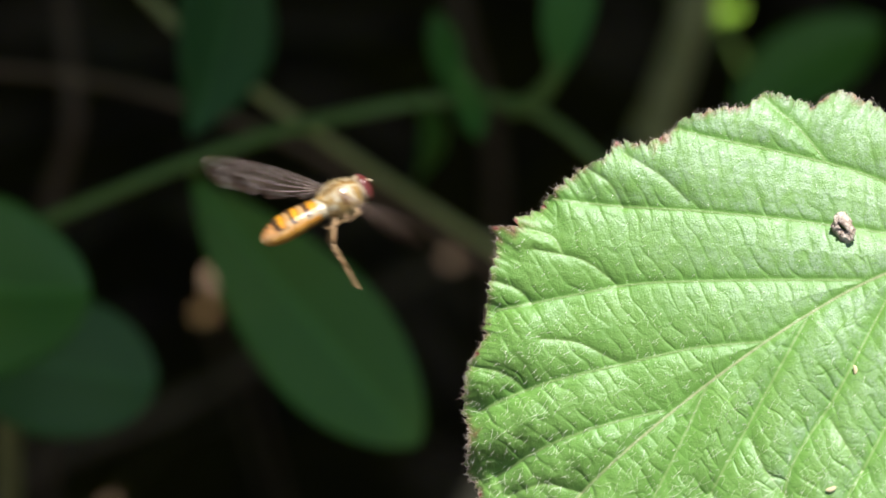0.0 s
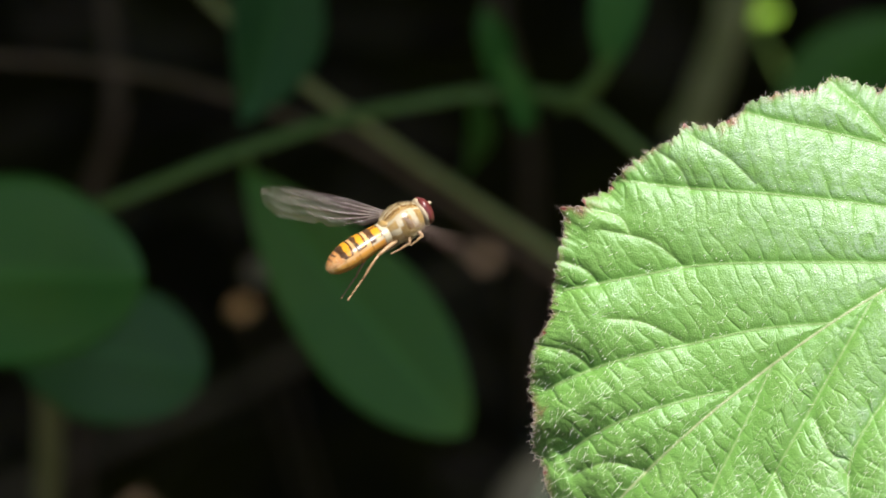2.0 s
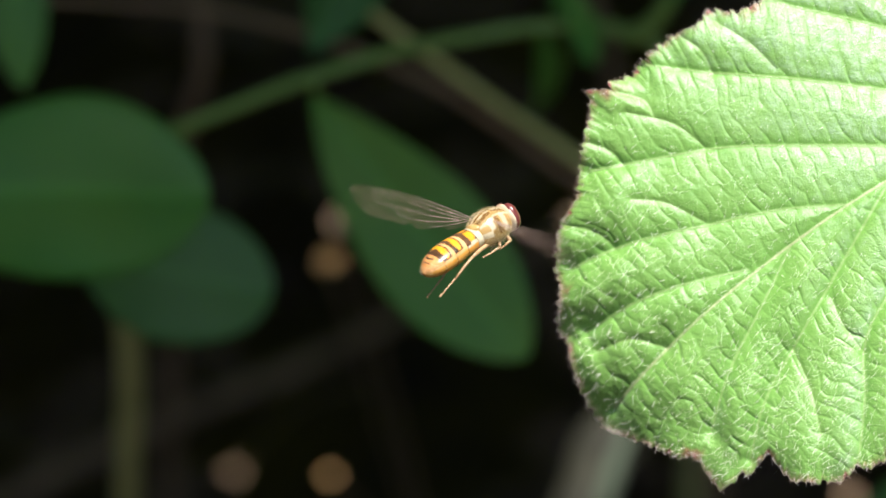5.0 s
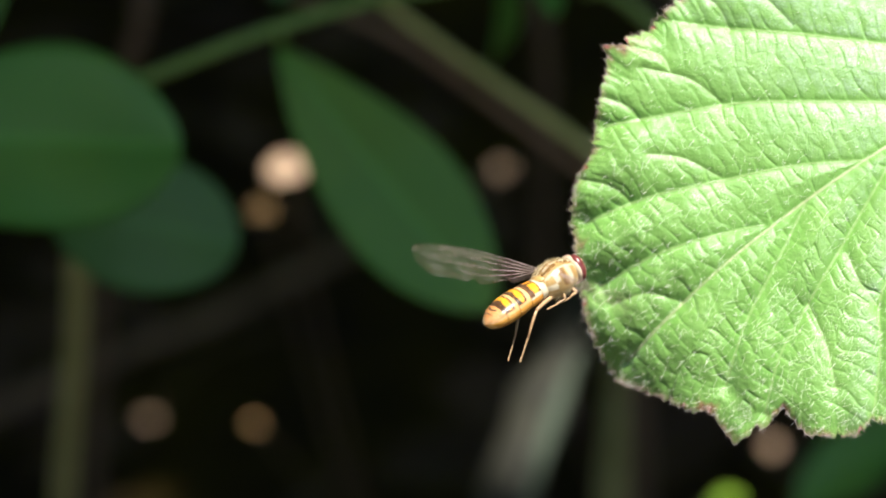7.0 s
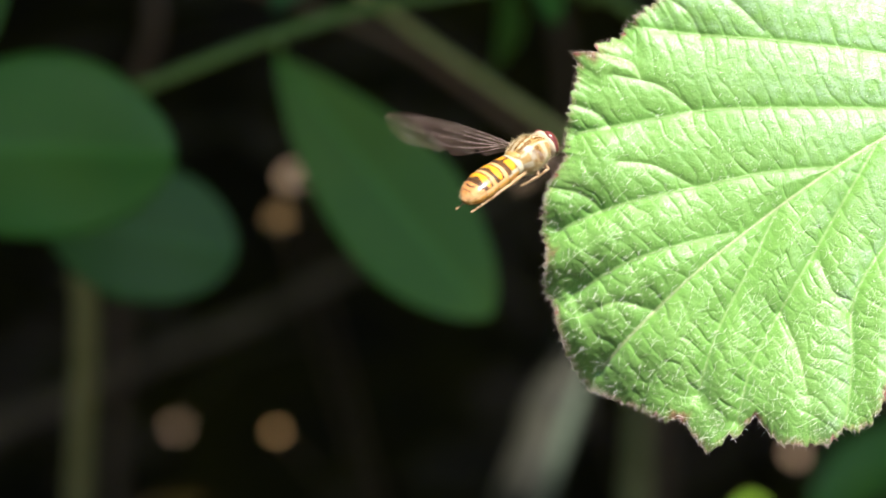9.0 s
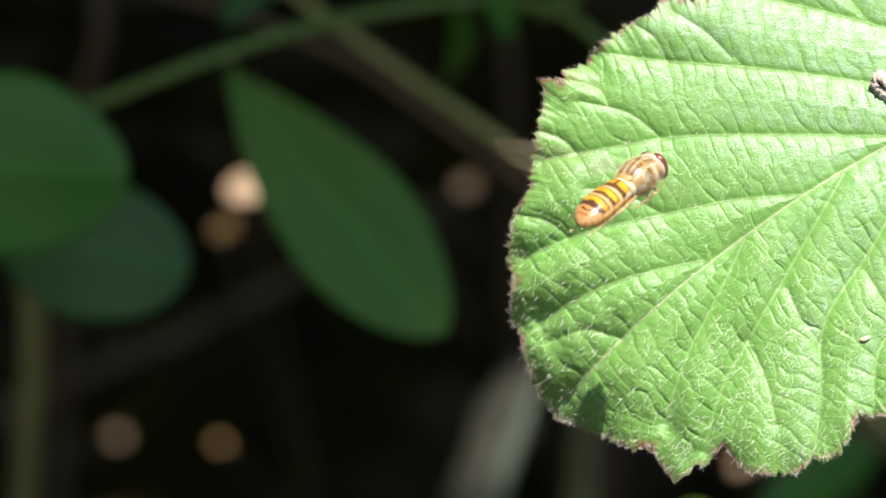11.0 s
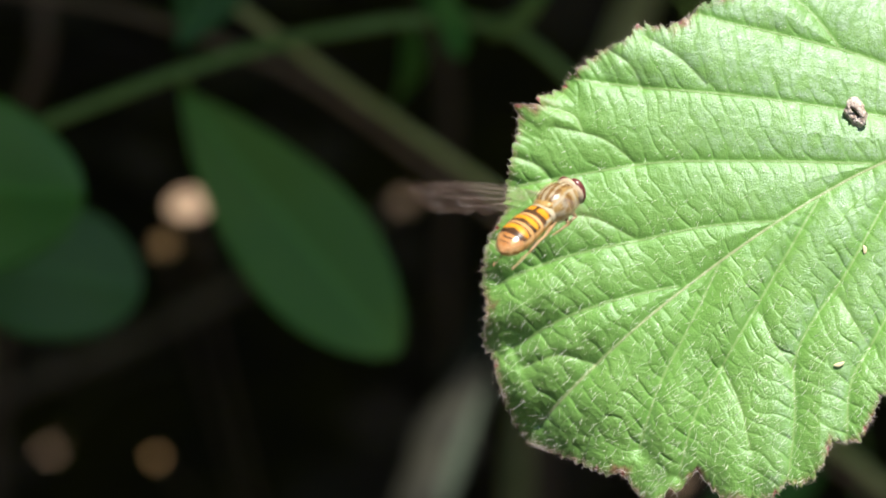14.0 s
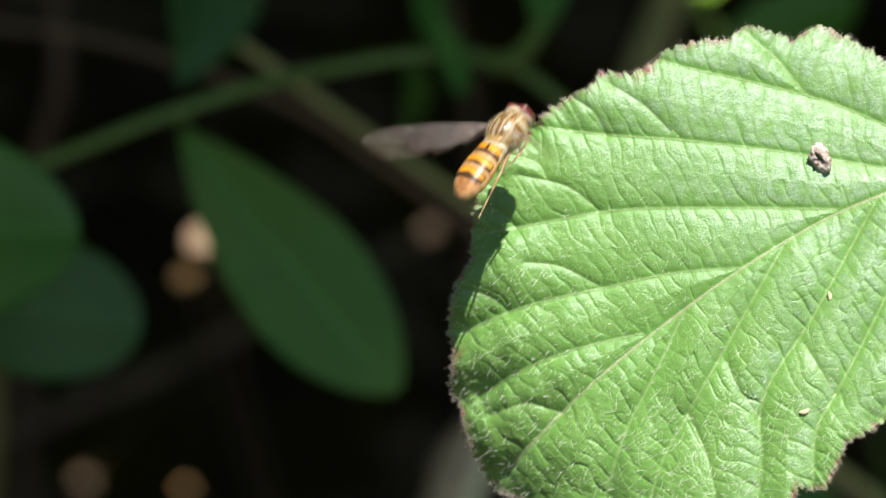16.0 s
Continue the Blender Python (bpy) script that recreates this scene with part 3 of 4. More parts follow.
def hair_mesh(name, root, tip, width, material, parent, label, unit, curl=0.0):
    """Tapered three-sided hairs from root to tip; curl bends them sideways by that share of their length."""
    n = len(root)
    way = tip - root
    ln = np.linalg.norm(way, axis=1, keepdims=True)
    way = way / ln
    side = np.cross(way, np.array([0.31, 0.52, 0.8]))
    side /= np.linalg.norm(side, axis=1, keepdims=True)
    up = np.cross(way, side)
    rng = np.random.default_rng(n)
    bow = curl * ln * rng.normal(0, 1, (n, 1))
    middle = (root + tip) / 2 + bow * side + np.abs(bow) * 0.4 * up
    thick = width * rng.uniform(0.6, 1.25, (n, 1))
    rings = [c + k * thick * (math.cos(a) * side + math.sin(a) * up) for c, k in ((root, 1.0), (middle, 0.7)) for a in (0, 2.094, 4.189)]
    verts = np.concatenate(rings + [tip]) * unit
    i = np.arange(n)
    quads = [np.stack([i + k * n, i + ((k + 1) % 3) * n, i + (3 + (k + 1) % 3) * n, i + (3 + k) * n], 1) for k in range(3)]
    tris = [np.stack([i + (3 + k) * n, i + (3 + (k + 1) % 3) * n, i + 6 * n], 1) for k in range(3)]
    return tagged(mesh_object(name, verts.tolist(), np.concatenate(quads).tolist() + np.concatenate(tris).tolist(), material, parent), label, kind="stuff")


build_bramble_leaf()


def leaf_place(x, y, lift=0.0):
    """A place on the leaf's upper face, from millimetres in the leaf's plane."""
    h = leaf_height(np.array([x]), np.array([y]), np.array([0.5]))[0][0]
    return LEAF_AT @ (Vector((x, y, h + lift)) * 0.001)


def build_leaf_bits():
    # a curled dropping, open in the middle
    rng = random.Random(8)
    cx, cy = (11.26, 12.81)
    at = Matrix.Translation(leaf_place(cx, cy, 0.25)) @ LEAF_AT.to_3x3().to_4x4()
    verts, faces = [], []
    n, m = 26, 10
    for i in range(n):
        a = 2 * math.pi * i / n
        c = Vector((0.42 * math.cos(a), 0.85 * math.sin(a) * (1 + 0.25 * math.cos(a)), 0.4 + 0.25 * math.sin(a + 1)))
        c = Euler((0, 0, 0.5)).to_matrix() @ c
        out = Vector((math.cos(a), math.sin(a), 0))
        for j in range(m):
            b = 2 * math.pi * j / m
            r = 0.55 * (1 + 0.6 * noise.noise(Vector((3 * math.cos(a), 3 * math.sin(a), b)))) * rng.uniform(0.85, 1.15)
            verts.append((c + r * (math.cos(b) * out + math.sin(b) * Vector((0, 0, 1.1)))) * 0.001)
    for i in range(n):
        for j in range(m):
            faces.append((i * m + j, ((i + 1) % n) * m + j, ((i + 1) % n) * m + (j + 1) % m, i * m + (j + 1) % m))
    ob = mesh_object("dropping", verts, faces, M_DROPPING)
    ob.matrix_basis = at
    tagged(ob, "small curled brown and whitish dry dropping on the leaf", "dropping")
    for (cx, cy), turn, size in (((9.92, -9.96), 0.3, 0.5), ((12.17, 0.40), 1.7, 0.42)):
        verts, faces = [], []
        for i in range(11):
            u = -1 + 2 * i / 10
            r = math.sqrt(max(0, 1 - u * u)) * 0.42 + 0.01
            for j in range(8):
                b = 2 * math.pi * j / 8
                verts.append((u * size, r * size * math.cos(b) + 0.2 * size * u * u, r * size * 0.6 * math.sin(b)))
        for i in range(10):
            for j in range(8):
                faces.append((i * 8 + j, i * 8 + 8 + j, i * 8 + 8 + (j + 1) % 8, i * 8 + (j + 1) % 8))
        ob = mesh_object("seed", [Vector(v) * 0.001 for v in verts], faces, M_SEED)
        ob.matrix_basis = Matrix.Translation(leaf_place(cx, cy, 0.18)) @ LEAF_AT.to_3x3().to_4x4() @ pose(0, 0, 0, 0, 0, math.degrees(turn))
        tagged(ob, "tiny pale cream seed husk on the leaf", "seed", "seed husks on the leaf")


build_leaf_bits()


# ---- hoverfly, in millimetres: x right, y ahead, z up ----
FU = 0.00107     # size of the fly's millimetre


def egg(name, centre, radii, material, parent, label="", nu=20, nv=18, shape=None, materials=None, pick=None):
    """A closed rounded body along y. shape(u): a factor on the cross-section; pick(u, a): which material."""
    verts, faces, idx = [], [], []
    for i in range(nu + 1):
        u = -math.cos(math.pi * i / nu)
        r = math.sqrt(max(0.0, 1 - u * u)) + 0.004
        k = shape(u) if shape else 1.0
        for j in range(nv):
            a = 2 * math.pi * j / nv
            verts.append(Vector((centre[0] + radii[0] * r * k * math.cos(a), centre[1] + radii[1] * u, centre[2] + radii[2] * r * k * math.sin(a))) * FU)
    for i in range(nu):
        for j in range(nv):
            faces.append((i * nv + j, i * nv + (j + 1) % nv, (i + 1) * nv + (j + 1) % nv, (i + 1) * nv + j))
            if pick:
                idx.append(pick(-math.cos(math.pi * (i + 0.5) / nu), 2 * math.pi * (j + 0.5) / nv))
    faces.append(tuple(range(nv))[::-1])
    faces.append(tuple(range(nu * nv, nu * nv + nv)))
    if pick:
        idx += [idx[0], idx[-1]]
    return mesh_object(name, verts, faces, material, parent, label, materials=materials, indices=idx if pick else None)


ORANGE, BLACK, GREY, BUFF, TIP, BELLY = range(6)


def plate_colour(k, v, a):
    """Which cuticle shows on plate k of the abdomen: v runs from its front to its rear edge, a round the body (0 and pi at the sides, pi/2 on the back)."""
    c, up = abs(math.cos(a)), math.sin(a)
    if k == 0:
        return GREY
    if up < 0.12:
        return BELLY
    if c > 0.955:
        return BUFF if k > 1 else GREY
    if k == 1:
        if v > 0.66 - 0.1 * c:
            return BLACK
        spot = ((c - 0.48) / 0.42) ** 4 + ((v - 0.34) / 0.27) ** 4
        return ORANGE if spot < 1 else BLACK if c < 0.9 else GREY
    if k in (2, 3):
        rear = 0.73 - 0.05 * math.cos(c * 6.5) + 0.08 * max(0.0, c - 0.6)
        if v > rear:
            return BLACK if c < 0.93 else BUFF
        front = 0.25 + 0.06 * c * c
        if v < front:
            return BUFF
        if (c / 0.9) ** 5 + ((v - (front + 0.1 + rear) / 2) / ((rear - front - 0.1) / 2)) ** 6 < 1:
            return ORANGE
        return BLACK if c < 0.93 else BUFF
    if k == 4:
        if v < 0.2 + 0.12 * (1 - c) and c < 0.8:
            return BLACK
        if 0.62 < v + 0.45 * c < 0.8 and c < 0.4:
            return BLACK
        return TIP
    return BLACK if v < 0.2 and c < 0.5 else TIP


def build_abdomen(fly):
    """A flattened, banded abdomen of overlapping plates: a low arched back, a blunt side edge and a fuller belly."""
    # start and end of each plate along y, mm behind the thorax
    plates = [(0.0, 0.55), (0.55, 1.75), (1.75, 3.05), (3.05, 4.3), (4.3, 5.2), (5.2, 5.75)]
    mats = [M_ORANGE, M_BLACK, M_STRIPE, M_PALE_BAND, M_TIP, M_BELLY]
    nv, n = 72, 30
    roll = Vector((math.cos(0.22), math.sin(0.22)))      # the abdomen is held slightly askew
    for k, (y0, y1) in enumerate(plates):
        verts, faces, idx = [], [], []
        for i in range(n + 1):
            v = i / n
            y = y0 + (y1 - y0 + 0.06) * v
            s = y / 5.81
            w = 1.4 * (0.82 + 0.42 * s) * math.sqrt(max(0.02, 1 - max(0, (s - 0.4) / 0.6) ** 2.1))
            lip = 1.0 + 0.03 * v - 0.05 * max(0.0, 0.25 - v)
            for j in range(nv):
                a = 2 * math.pi * j / nv
                ca, sa = math.cos(a), math.sin(a)
                across = math.copysign(abs(ca) ** 0.92, ca)
                z = sa * w * lip * (0.72 if sa > 0 else 0.74)
                verts.append(Vector((w * lip * across * roll.x + z * roll.y, -1.05 - y, 0.05 - 0.5 * s * s + z * roll.x - w * lip * across * roll.y)) * FU)
        for i in range(n):
            for j in range(nv):
                faces.append((i * nv + j, i * nv + (j + 1) % nv, (i + 1) * nv + (j + 1) % nv, (i + 1) * nv + j))
                turn = 2 * math.pi * (j + 0.5) / nv
                bow = 0.09 * (1 - abs(math.sin(turn)))      # the bands sag at the sides
                idx.append(plate_colour(k, min(0.999, max(0.0, (i + 0.5) / n - bow)), turn))
        faces.append(tuple(range(nv))[::-1])
        idx.append(BLACK)
        faces.append(tuple(range(n * nv, (n + 1) * nv)))
        idx.append(BLACK if k < 5 else TIP)
        mesh_object("abdomen_plate", verts, faces, None, fly, "orange and black banded plate" if 0 < k < 4 else "tawny end plate" if k else "silvery front plate",
                    materials=mats, indices=idx)
    # bristles round the tip and along the side edges
    rng = np.random.default_rng(12)
    m = 420
    s = rng.uniform(0.25, 1.0, m) ** 0.6
    a = np.where(rng.uniform(0, 1, m) < 0.5, 0.0, math.pi) + rng.normal(0, 0.5, m)
    w = 1.4 * (0.82 + 0.42 * s) * np.sqrt(np.maximum(0.02, 1 - np.maximum(0, (s - 0.4) / 0.6) ** 2.1))
    root = np.stack([w * np.cos(a), -1.05 - 5.75 * s, 0.05 - 0.5 * s * s + 0.74 * w * np.sin(a)], 1)
    tip = root + np.stack([np.cos(a), -0.9 + 0 * a, 0.6 * np.sin(a)], 1) * rng.uniform(0.1, 0.28, (m, 1))
    hair_mesh("bristle", root, tip, 0.012, M_GOLD_HAIR, fly, "short pale bristles of the abdomen", FU)


def build_wing(fly, side):
    """A thin clear wing with raised veins, hinged at the thorax; lies along +-x."""
    hinge = Vector((1.15 * side, 0.2, 0.8)) * FU
    n, m = 72, 24
    verts, faces = [], []
    for i in range(n + 1):
        s = math.sin(0.5 * math.pi * i / n)
        tip = math.sqrt(max(0.0, 1 - s ** 9))
        lead = (0.12 + 0.42 * math.sin(math.pi * 0.8 * s)) * tip
        trail = (0.25 + 2.25 * math.sin(math.pi * (0.12 + 0.56 * s)) ** 1.2 * (1 + 0.05 * math.sin(17 * s))) * tip
        if s < 0.2:
            trail *= 0.45 + 2.75 * s
        # two notches part the lobes of the hind edge
        trail *= 1 - 0.3 * math.exp(-((s - 0.27) / 0.03) ** 2) - 0.16 * math.exp(-((s - 0.5) / 0.035) ** 2)
        for j in range(m + 1):
            t = j / m
            z = 0.035 * math.sin(t * 19 + s * 3) * (1 - 0.5 * t) * (1 - 0.5 * s) + 0.02 * math.sin(s * 31 + 5 * t) * t + 0.14 * t * t
            verts.append(Vector((side * s * 10.9, lead - t * (trail + lead) - 0.35 * s ** 5, z)) * FU)
    for i in range(n):
        for j in range(m):
            a = i * (m + 1) + j
            faces.append((a, a + m + 1, a + m + 2, a + 1))
    wing = mesh_object("wing", verts, faces, M_WING)
    wing.parent = fly
    wing.matrix_basis = Matrix.Translation(hinge)
    tagged(wing, "clear brownish wing with fine veins")
    lines = [
        [(0, 0.1), (3, 0.42), (6.5, 0.42), (9.2, -0.1)],
        [(0, 0.0), (3.2, 0.1), (6.4, 0.12), (8.8, -0.25)],
        [(0.4, -0.15), (3.5, -0.25), (6.8, -0.25), (9.1, -0.75)],
        [(1.5, -0.35), (4.0, -0.8), (6.5, -0.9), (8.6, -1.1)],
        [(1.2, -0.35), (3.4, -1.2), (5.6, -1.6), (6.6, -1.5), (6.9, -0.95)],
        [(0.8, -0.3), (2.4, -1.2), (3.8, -1.9)],
    ]
    for k, ln in enumerate(lines):
        line = spline([Vector((side * a, b, 0.09)) * FU for a, b in ln], 8)
        v, f = tube_mesh(line, [0.000032, 0.000016, 0.000008], 5)
        mesh_object("vein", v, f, M_WING_VEIN, wing)
    return wing


def leg_mesh(joints, side, home):
    """Verts and faces of jointed leg segments; joints: place and thickness at each joint. The last joints are the short links of the foot."""
    verts, faces = [], []
    for (p, r0), (q, r1) in zip(joints, joints[1:]):
        a, b = ((Vector((side * v[0], v[1], v[2])) - home) * FU for v in (p, q))
        line = [a.lerp(b, k / 5) + Vector((0, 0, 0.00006)) * math.sin(k / 5 * math.pi) for k in range(6)]
        v, f = tube_mesh(line, [r0 * 0.85 * FU, (r0 + r1) * 0.55 * FU, r1 * FU], 7)
        o = len(verts)
        verts += v
        faces += [tuple(i + o for i in g) for g in f]
    return verts, faces


def foot_links(ankle, toe):
    """The beaded links of a foot, ending in a small pad."""
    a, b = Vector(ankle), Vector(toe)
    return [(tuple(a.lerp(b, k / 4)), 0.075 - 0.009 * k) for k in range(1, 4)] + [(tuple(b), 0.075)]


def build_leg(fly, side, start, knee, ankle, toe):
    v, f = leg_mesh([(start, 0.17), (knee, 0.12), (ankle, 0.075)] + foot_links(ankle, toe), side, Vector((0, 0, 0)))
    return mesh_object("leg", v, f, M_LEG, fly)


def build_hind_leg(fly, side, start, knee, ankle, toe):
    """A long leg whose shank bends at the knee."""
    hip, bend = (Vector((side * p[0], p[1], p[2])) for p in (start, knee))
    leg = mesh_object("leg", *leg_mesh([(start, 0.19), (knee, 0.13)], side, hip), M_LEG, fly)
    leg.matrix_basis = Matrix.Translation(hip * FU)
    shank = mesh_object("shank", *leg_mesh([(knee, 0.12), (ankle, 0.08)] + foot_links(ankle, toe), side, bend), M_LEG, leg)
    shank.matrix_basis = Matrix.Translation((bend - hip) * FU)
    return leg, shank


HIND_LEGS = []


def thorax_colour(u, a):
    """Bronze back with lengthwise pale lines, golden edges and whitish dusted patches on the sides. Returns one of: bronze gold, pale line, dark bronze, whitish."""
    c, up = abs(math.cos(a)), math.sin(a)
    c += 0.05 * math.sin(4 * u + 1)
    if up > 0:
        if c < 0.07:
            return 1
        if c < 0.3:
            return 2 if u < 0.8 else 0
        if c < 0.4:
            return 1 if u > -0.6 else 0
        if c < 0.62:
            return 2 if (-0.75 < u < 0.02 or 0.1 < u < 0.75) else 0
        if c < 0.76:
            return 0
        if c < 0.84:
            return 1
        return 3 if 0.18 < u < 0.42 or -0.42 < u < -0.2 else 2 if abs(u) < 0.1 else 0
    if up > -0.4:
        return 3 if 0.2 < u < 0.42 else 2 if abs(u - 0.02) < 0.14 else 1 if u < -0.4 else 0
    return 0


def build_fly():
    fly = holder("hoverfly", Matrix.Identity(4), "hovering fly with orange and black banded abdomen and dark red eyes", "hoverfly")
    egg("thorax", (0, 0.6, 0.1), (1.55, 2.05, 1.5), M_THORAX, fly, "bronze gold thorax with pale stripes", 64, 96, lambda u: 1 - 0.08 * u,
        [M_THORAX, M_STRIPE, M_BRONZE, M_PATCH], thorax_colour)
    egg("scutellum", (0, -0.95, 0.72), (0.95, 0.55, 0.4), M_SCUTELLUM, fly, "pale yellow scutellum", 12, 14)
    egg("waist", (0, -1.1, 0.0), (0.95, 0.6, 0.85), M_STRIPE, fly, "", 10, 14)
    build_abdomen(fly)
    egg("head", (0, 2.28, 0.1), (1.36, 0.46, 1.24), M_FACE, fly, "pale face", 16, 20)
    for side in (-1, 1):
        egg("eye", (0.54 * side, 2.5, 0.14), (0.85, 0.56, 1.17), M_EYE, fly, "dark red compound eye", 16, 16)
        line = spline([Vector((0.15 * side, 2.8, 0.35)) * FU, Vector((0.18 * side, 3.1, 0.5)) * FU, Vector((0.24 * side, 3.3, 0.45)) * FU], 4)
        v, f = tube_mesh(line, [0.00007, 0.00012, 0.00017, 0.0001], 8)
        mesh_object("antenna", v, f, M_FACE, fly, "short pale knobbed antenna")
        build_leg(fly, side, (0.6, 1.1, -0.9), (1.0, 1.3, -1.5), (0.8, 0.6, -1.7), (0.7, 0.1, -1.8))
        build_leg(fly, side, (0.7, 0.4, -1.0), (1.2, 0.0, -1.5), (1.0, -1.0, -1.6), (0.9, -1.7, -1.6))
        HIND_LEGS.append(build_hind_leg(fly, side, (0.6, -0.5, -0.9), (1.3, -2.8, -1.1), (1.1, -5.0, -1.85), (1.0, -7.0, -2.4)))
    # short golden hairs of the thorax
    rng = np.random.default_rng(9)
    n = 2600
    u, a = rng.uniform(-0.95, 0.95, n), rng.uniform(0, 6.283, n)
    r = np.sqrt(1 - u * u) * (1 - 0.08 * u)
    nrm = np.stack([np.cos(a) * r, u, np.sin(a) * r], 1)
    root = np.array([0, 0.6, 0.1]) + nrm * np.array([1.52, 2.0, 1.47])
    tip = root + nrm * rng.uniform(0.08, 0.34, (n, 1)) + rng.normal(0, 0.06, (n, 3)) + np.array([0, -0.1, 0])
    hair_mesh("hair", root, tip, 0.008, M_GOLD_HAIR, fly, "short golden hairs", FU)
    return fly, build_wing(fly, -1), build_wing(fly, 1)


HOVERFLY, WING_L, WING_R = build_fly()

# ---- plants in the shade behind ----
def build_climber():
    top = holder("climbing_plant", (-0.1, 0.62, 0.0), "shaded climbing shoot with round and oblong dark green leaves", "plant")
    tube("stem", [(-0.14, 0.6, -0.02), (-0.10, 0.56, 0.15), (-0.0708, 0.516, 0.3288), (-0.0521, 0.5109, 0.3388), (-0.032, 0.5109, 0.3476), (-0.0218, 0.5171, 0.3477), (-0.0131, 0.5269, 0.3442), (-0.0001, 0.5323, 0.3432), (0.0122, 0.5361, 0.3395), (0.0223, 0.5363, 0.3304), (0.0332, 0.5347, 0.3186)],
         [0.0014, 0.0012, 0.001, 0.0009, 0.0009, 0.0009, 0.0009, 0.0009, 0.0009, 0.0008, 0.0008], M_GREEN_STEM, top, "smooth green stem")
    tube("side_stem", [(0.0103, 0.5359, 0.3392), (0.0145, 0.5328, 0.3436), (0.0177, 0.5315, 0.3506)], [0.0012, 0.0012, 0.0011], M_GREEN_STEM, top)
    blade("leaf", (-0.0807, 0.47, 0.3549), (-0.0425, 0.4714, 0.3539), 0.0262, (0.0, -0.55, 0.83), M_ROUND_LEAF, top, "broad rounded dark green leaf", 0.55, 0.52, 0.12, 0.05, 1)
    blade("leaf", (-0.0622, 0.4918, 0.3314), (-0.0371, 0.494, 0.3236), 0.019, (-0.1, -0.75, 0.65), M_SHADE_DARK_LEAF, top, "smaller rounded leaf, deeper shade put into its green", 0.5, 0.5, 0.1, 0.05, 2)
    blade("leaf", (-0.0327, 0.513, 0.3436), (-0.0033, 0.49, 0.3159), 0.018, (-0.25, -0.7, 0.66), M_LONG_LEAF, top, "oblong dark green leaf with a pale midrib", 0.6, 0.62, 0.25, 0.04, 3)
    tube("leaf_stalk", [(-0.032, 0.5109, 0.3476), (-0.032, 0.5145, 0.344), (-0.0319, 0.5245, 0.3355)], [0.0007, 0.0006, 0.0006], M_GREEN_STEM, top)
    blade("leaf", (-0.0256, 0.5434, 0.3699), (-0.0312, 0.517, 0.3478), 0.022, (0.15, -0.86, -0.48), M_SHADE_DARK_LEAF, top, "hanging pointed leaf, green darkened for shade", 0.5, 0.9, 0.1, 0.05, 4)
    blade("leaf", (0.0164, 0.5292, 0.3471), (0.0201, 0.5325, 0.3705), 0.0072, (0.0, -0.6, 0.8), M_FRESH_LEAF, top, "narrow fresh green leaf", 0.5, 0.8, 0.15, 0.08, 5)
    blade("leaf", (0.0024, 0.5313, 0.3507), (0.0063, 0.5336, 0.3357), 0.0045, (0.3, -0.8, 0.5), M_FRESH_LEAF, top, "small folded green leaf", 0.6, 0.7, 0.2, 0.05, 6)
    blade("leaf", (-0.0001, 0.5331, 0.3425), (-0.0026, 0.5716, 0.3027), 0.0066, (0.3, -0.8, 0.5), M_LONG_LEAF, top, "narrow hanging dark green leaf", 0.55, 0.8, 0.15, 0.05, 7)
    blade("leaf", (0.0022, 0.5332, 0.3426), (0.0004, 0.5524, 0.3465), 0.0052, (0.3, -0.8, 0.5), M_LONG_LEAF, top, "narrow upright dark green leaf", 0.5, 0.8, 0.15, 0.05, 8)
    tube("side_stem", [(-0.0708, 0.516, 0.3288), (-0.092, 0.5155, 0.3342), (-0.0834, 0.5358, 0.356), (-0.0763, 0.5391, 0.3605)], [0.0012, 0.0011, 0.001, 0.0009], M_GREEN_STEM, top)
    blade("leaf", (-0.0763, 0.5391, 0.3605), (-0.0736, 0.5247, 0.3378), 0.0088, (0.1, -0.75, 0.65), M_LONG_LEAF, top, "narrow hanging dark green leaf", 0.55, 0.7, 0.15, 0.05, 9)
    return top


def woody_stem(points, radii, material, label, seed):
    """A bare stem that stands in the soil."""
    p = [Vector(q) for q in points]
    foot = p[0].copy()
    foot.z = -0.01
    top = holder("woody_stem", foot, label, "stem", "bare stems under the hedge")
    tube("shaft", points, radii, material, top, "", 10, 12, 0.07, seed)
    # a swollen node with a leaf scar at two of the bends
    for i in (len(p) // 2, len(p) // 2 + 1):
        if i < len(p) - 1:
            way = (p[i + 1] - p[i - 1]).normalized() * radii[i]
            tube("node", [p[i] - 1.6 * way, p[i], p[i] + 1.2 * way], [0.9 * radii[i], 1.28 * radii[i], 0.9 * radii[i]], material, top, "", 4, 12, 0.06, seed + i)
    return top


build_climber()


def low_plant(base, tip, width, material, label, seed, apex=0.6, sunlit=0.0, lean=0.0):
    """A single leaf on its own thin stalk from the soil."""
    b, t = Vector(base), Vector(tip)
    top = holder("seedling", (b.x, b.y, 0), label, "plant", "leaves under the hedge")
    blade("leaf", b, t, width, (0.0, -0.6, 0.8), material, top, "", 0.5, apex, 0.15, 0.06, seed)
    tube("leaf_stalk", [(b.x + lean, b.y + 0.02, -0.01), (b.x + 0.6 * lean, b.y + 0.015, b.z * 0.6), b], [0.001, 0.0008, 0.0006], M_GREEN_STEM, top)
    if sunlit:
        SPOTS.append(((b + t) / 2, sunlit))


SPOTS = []
low_plant((0.0512, 0.7599, 0.2242), (0.0567, 0.7604, 0.225), 0.0034, M_SPROUT, "small yellow-green leaf in a ray of sun", 41, 0.5, 0.008, 0.06)
low_plant((0.0459, 0.6131, 0.292), (0.0693, 0.6203, 0.3027), 0.0138, M_LONG_LEAF, "dark green leaf in shade", 42, lean=0.09)
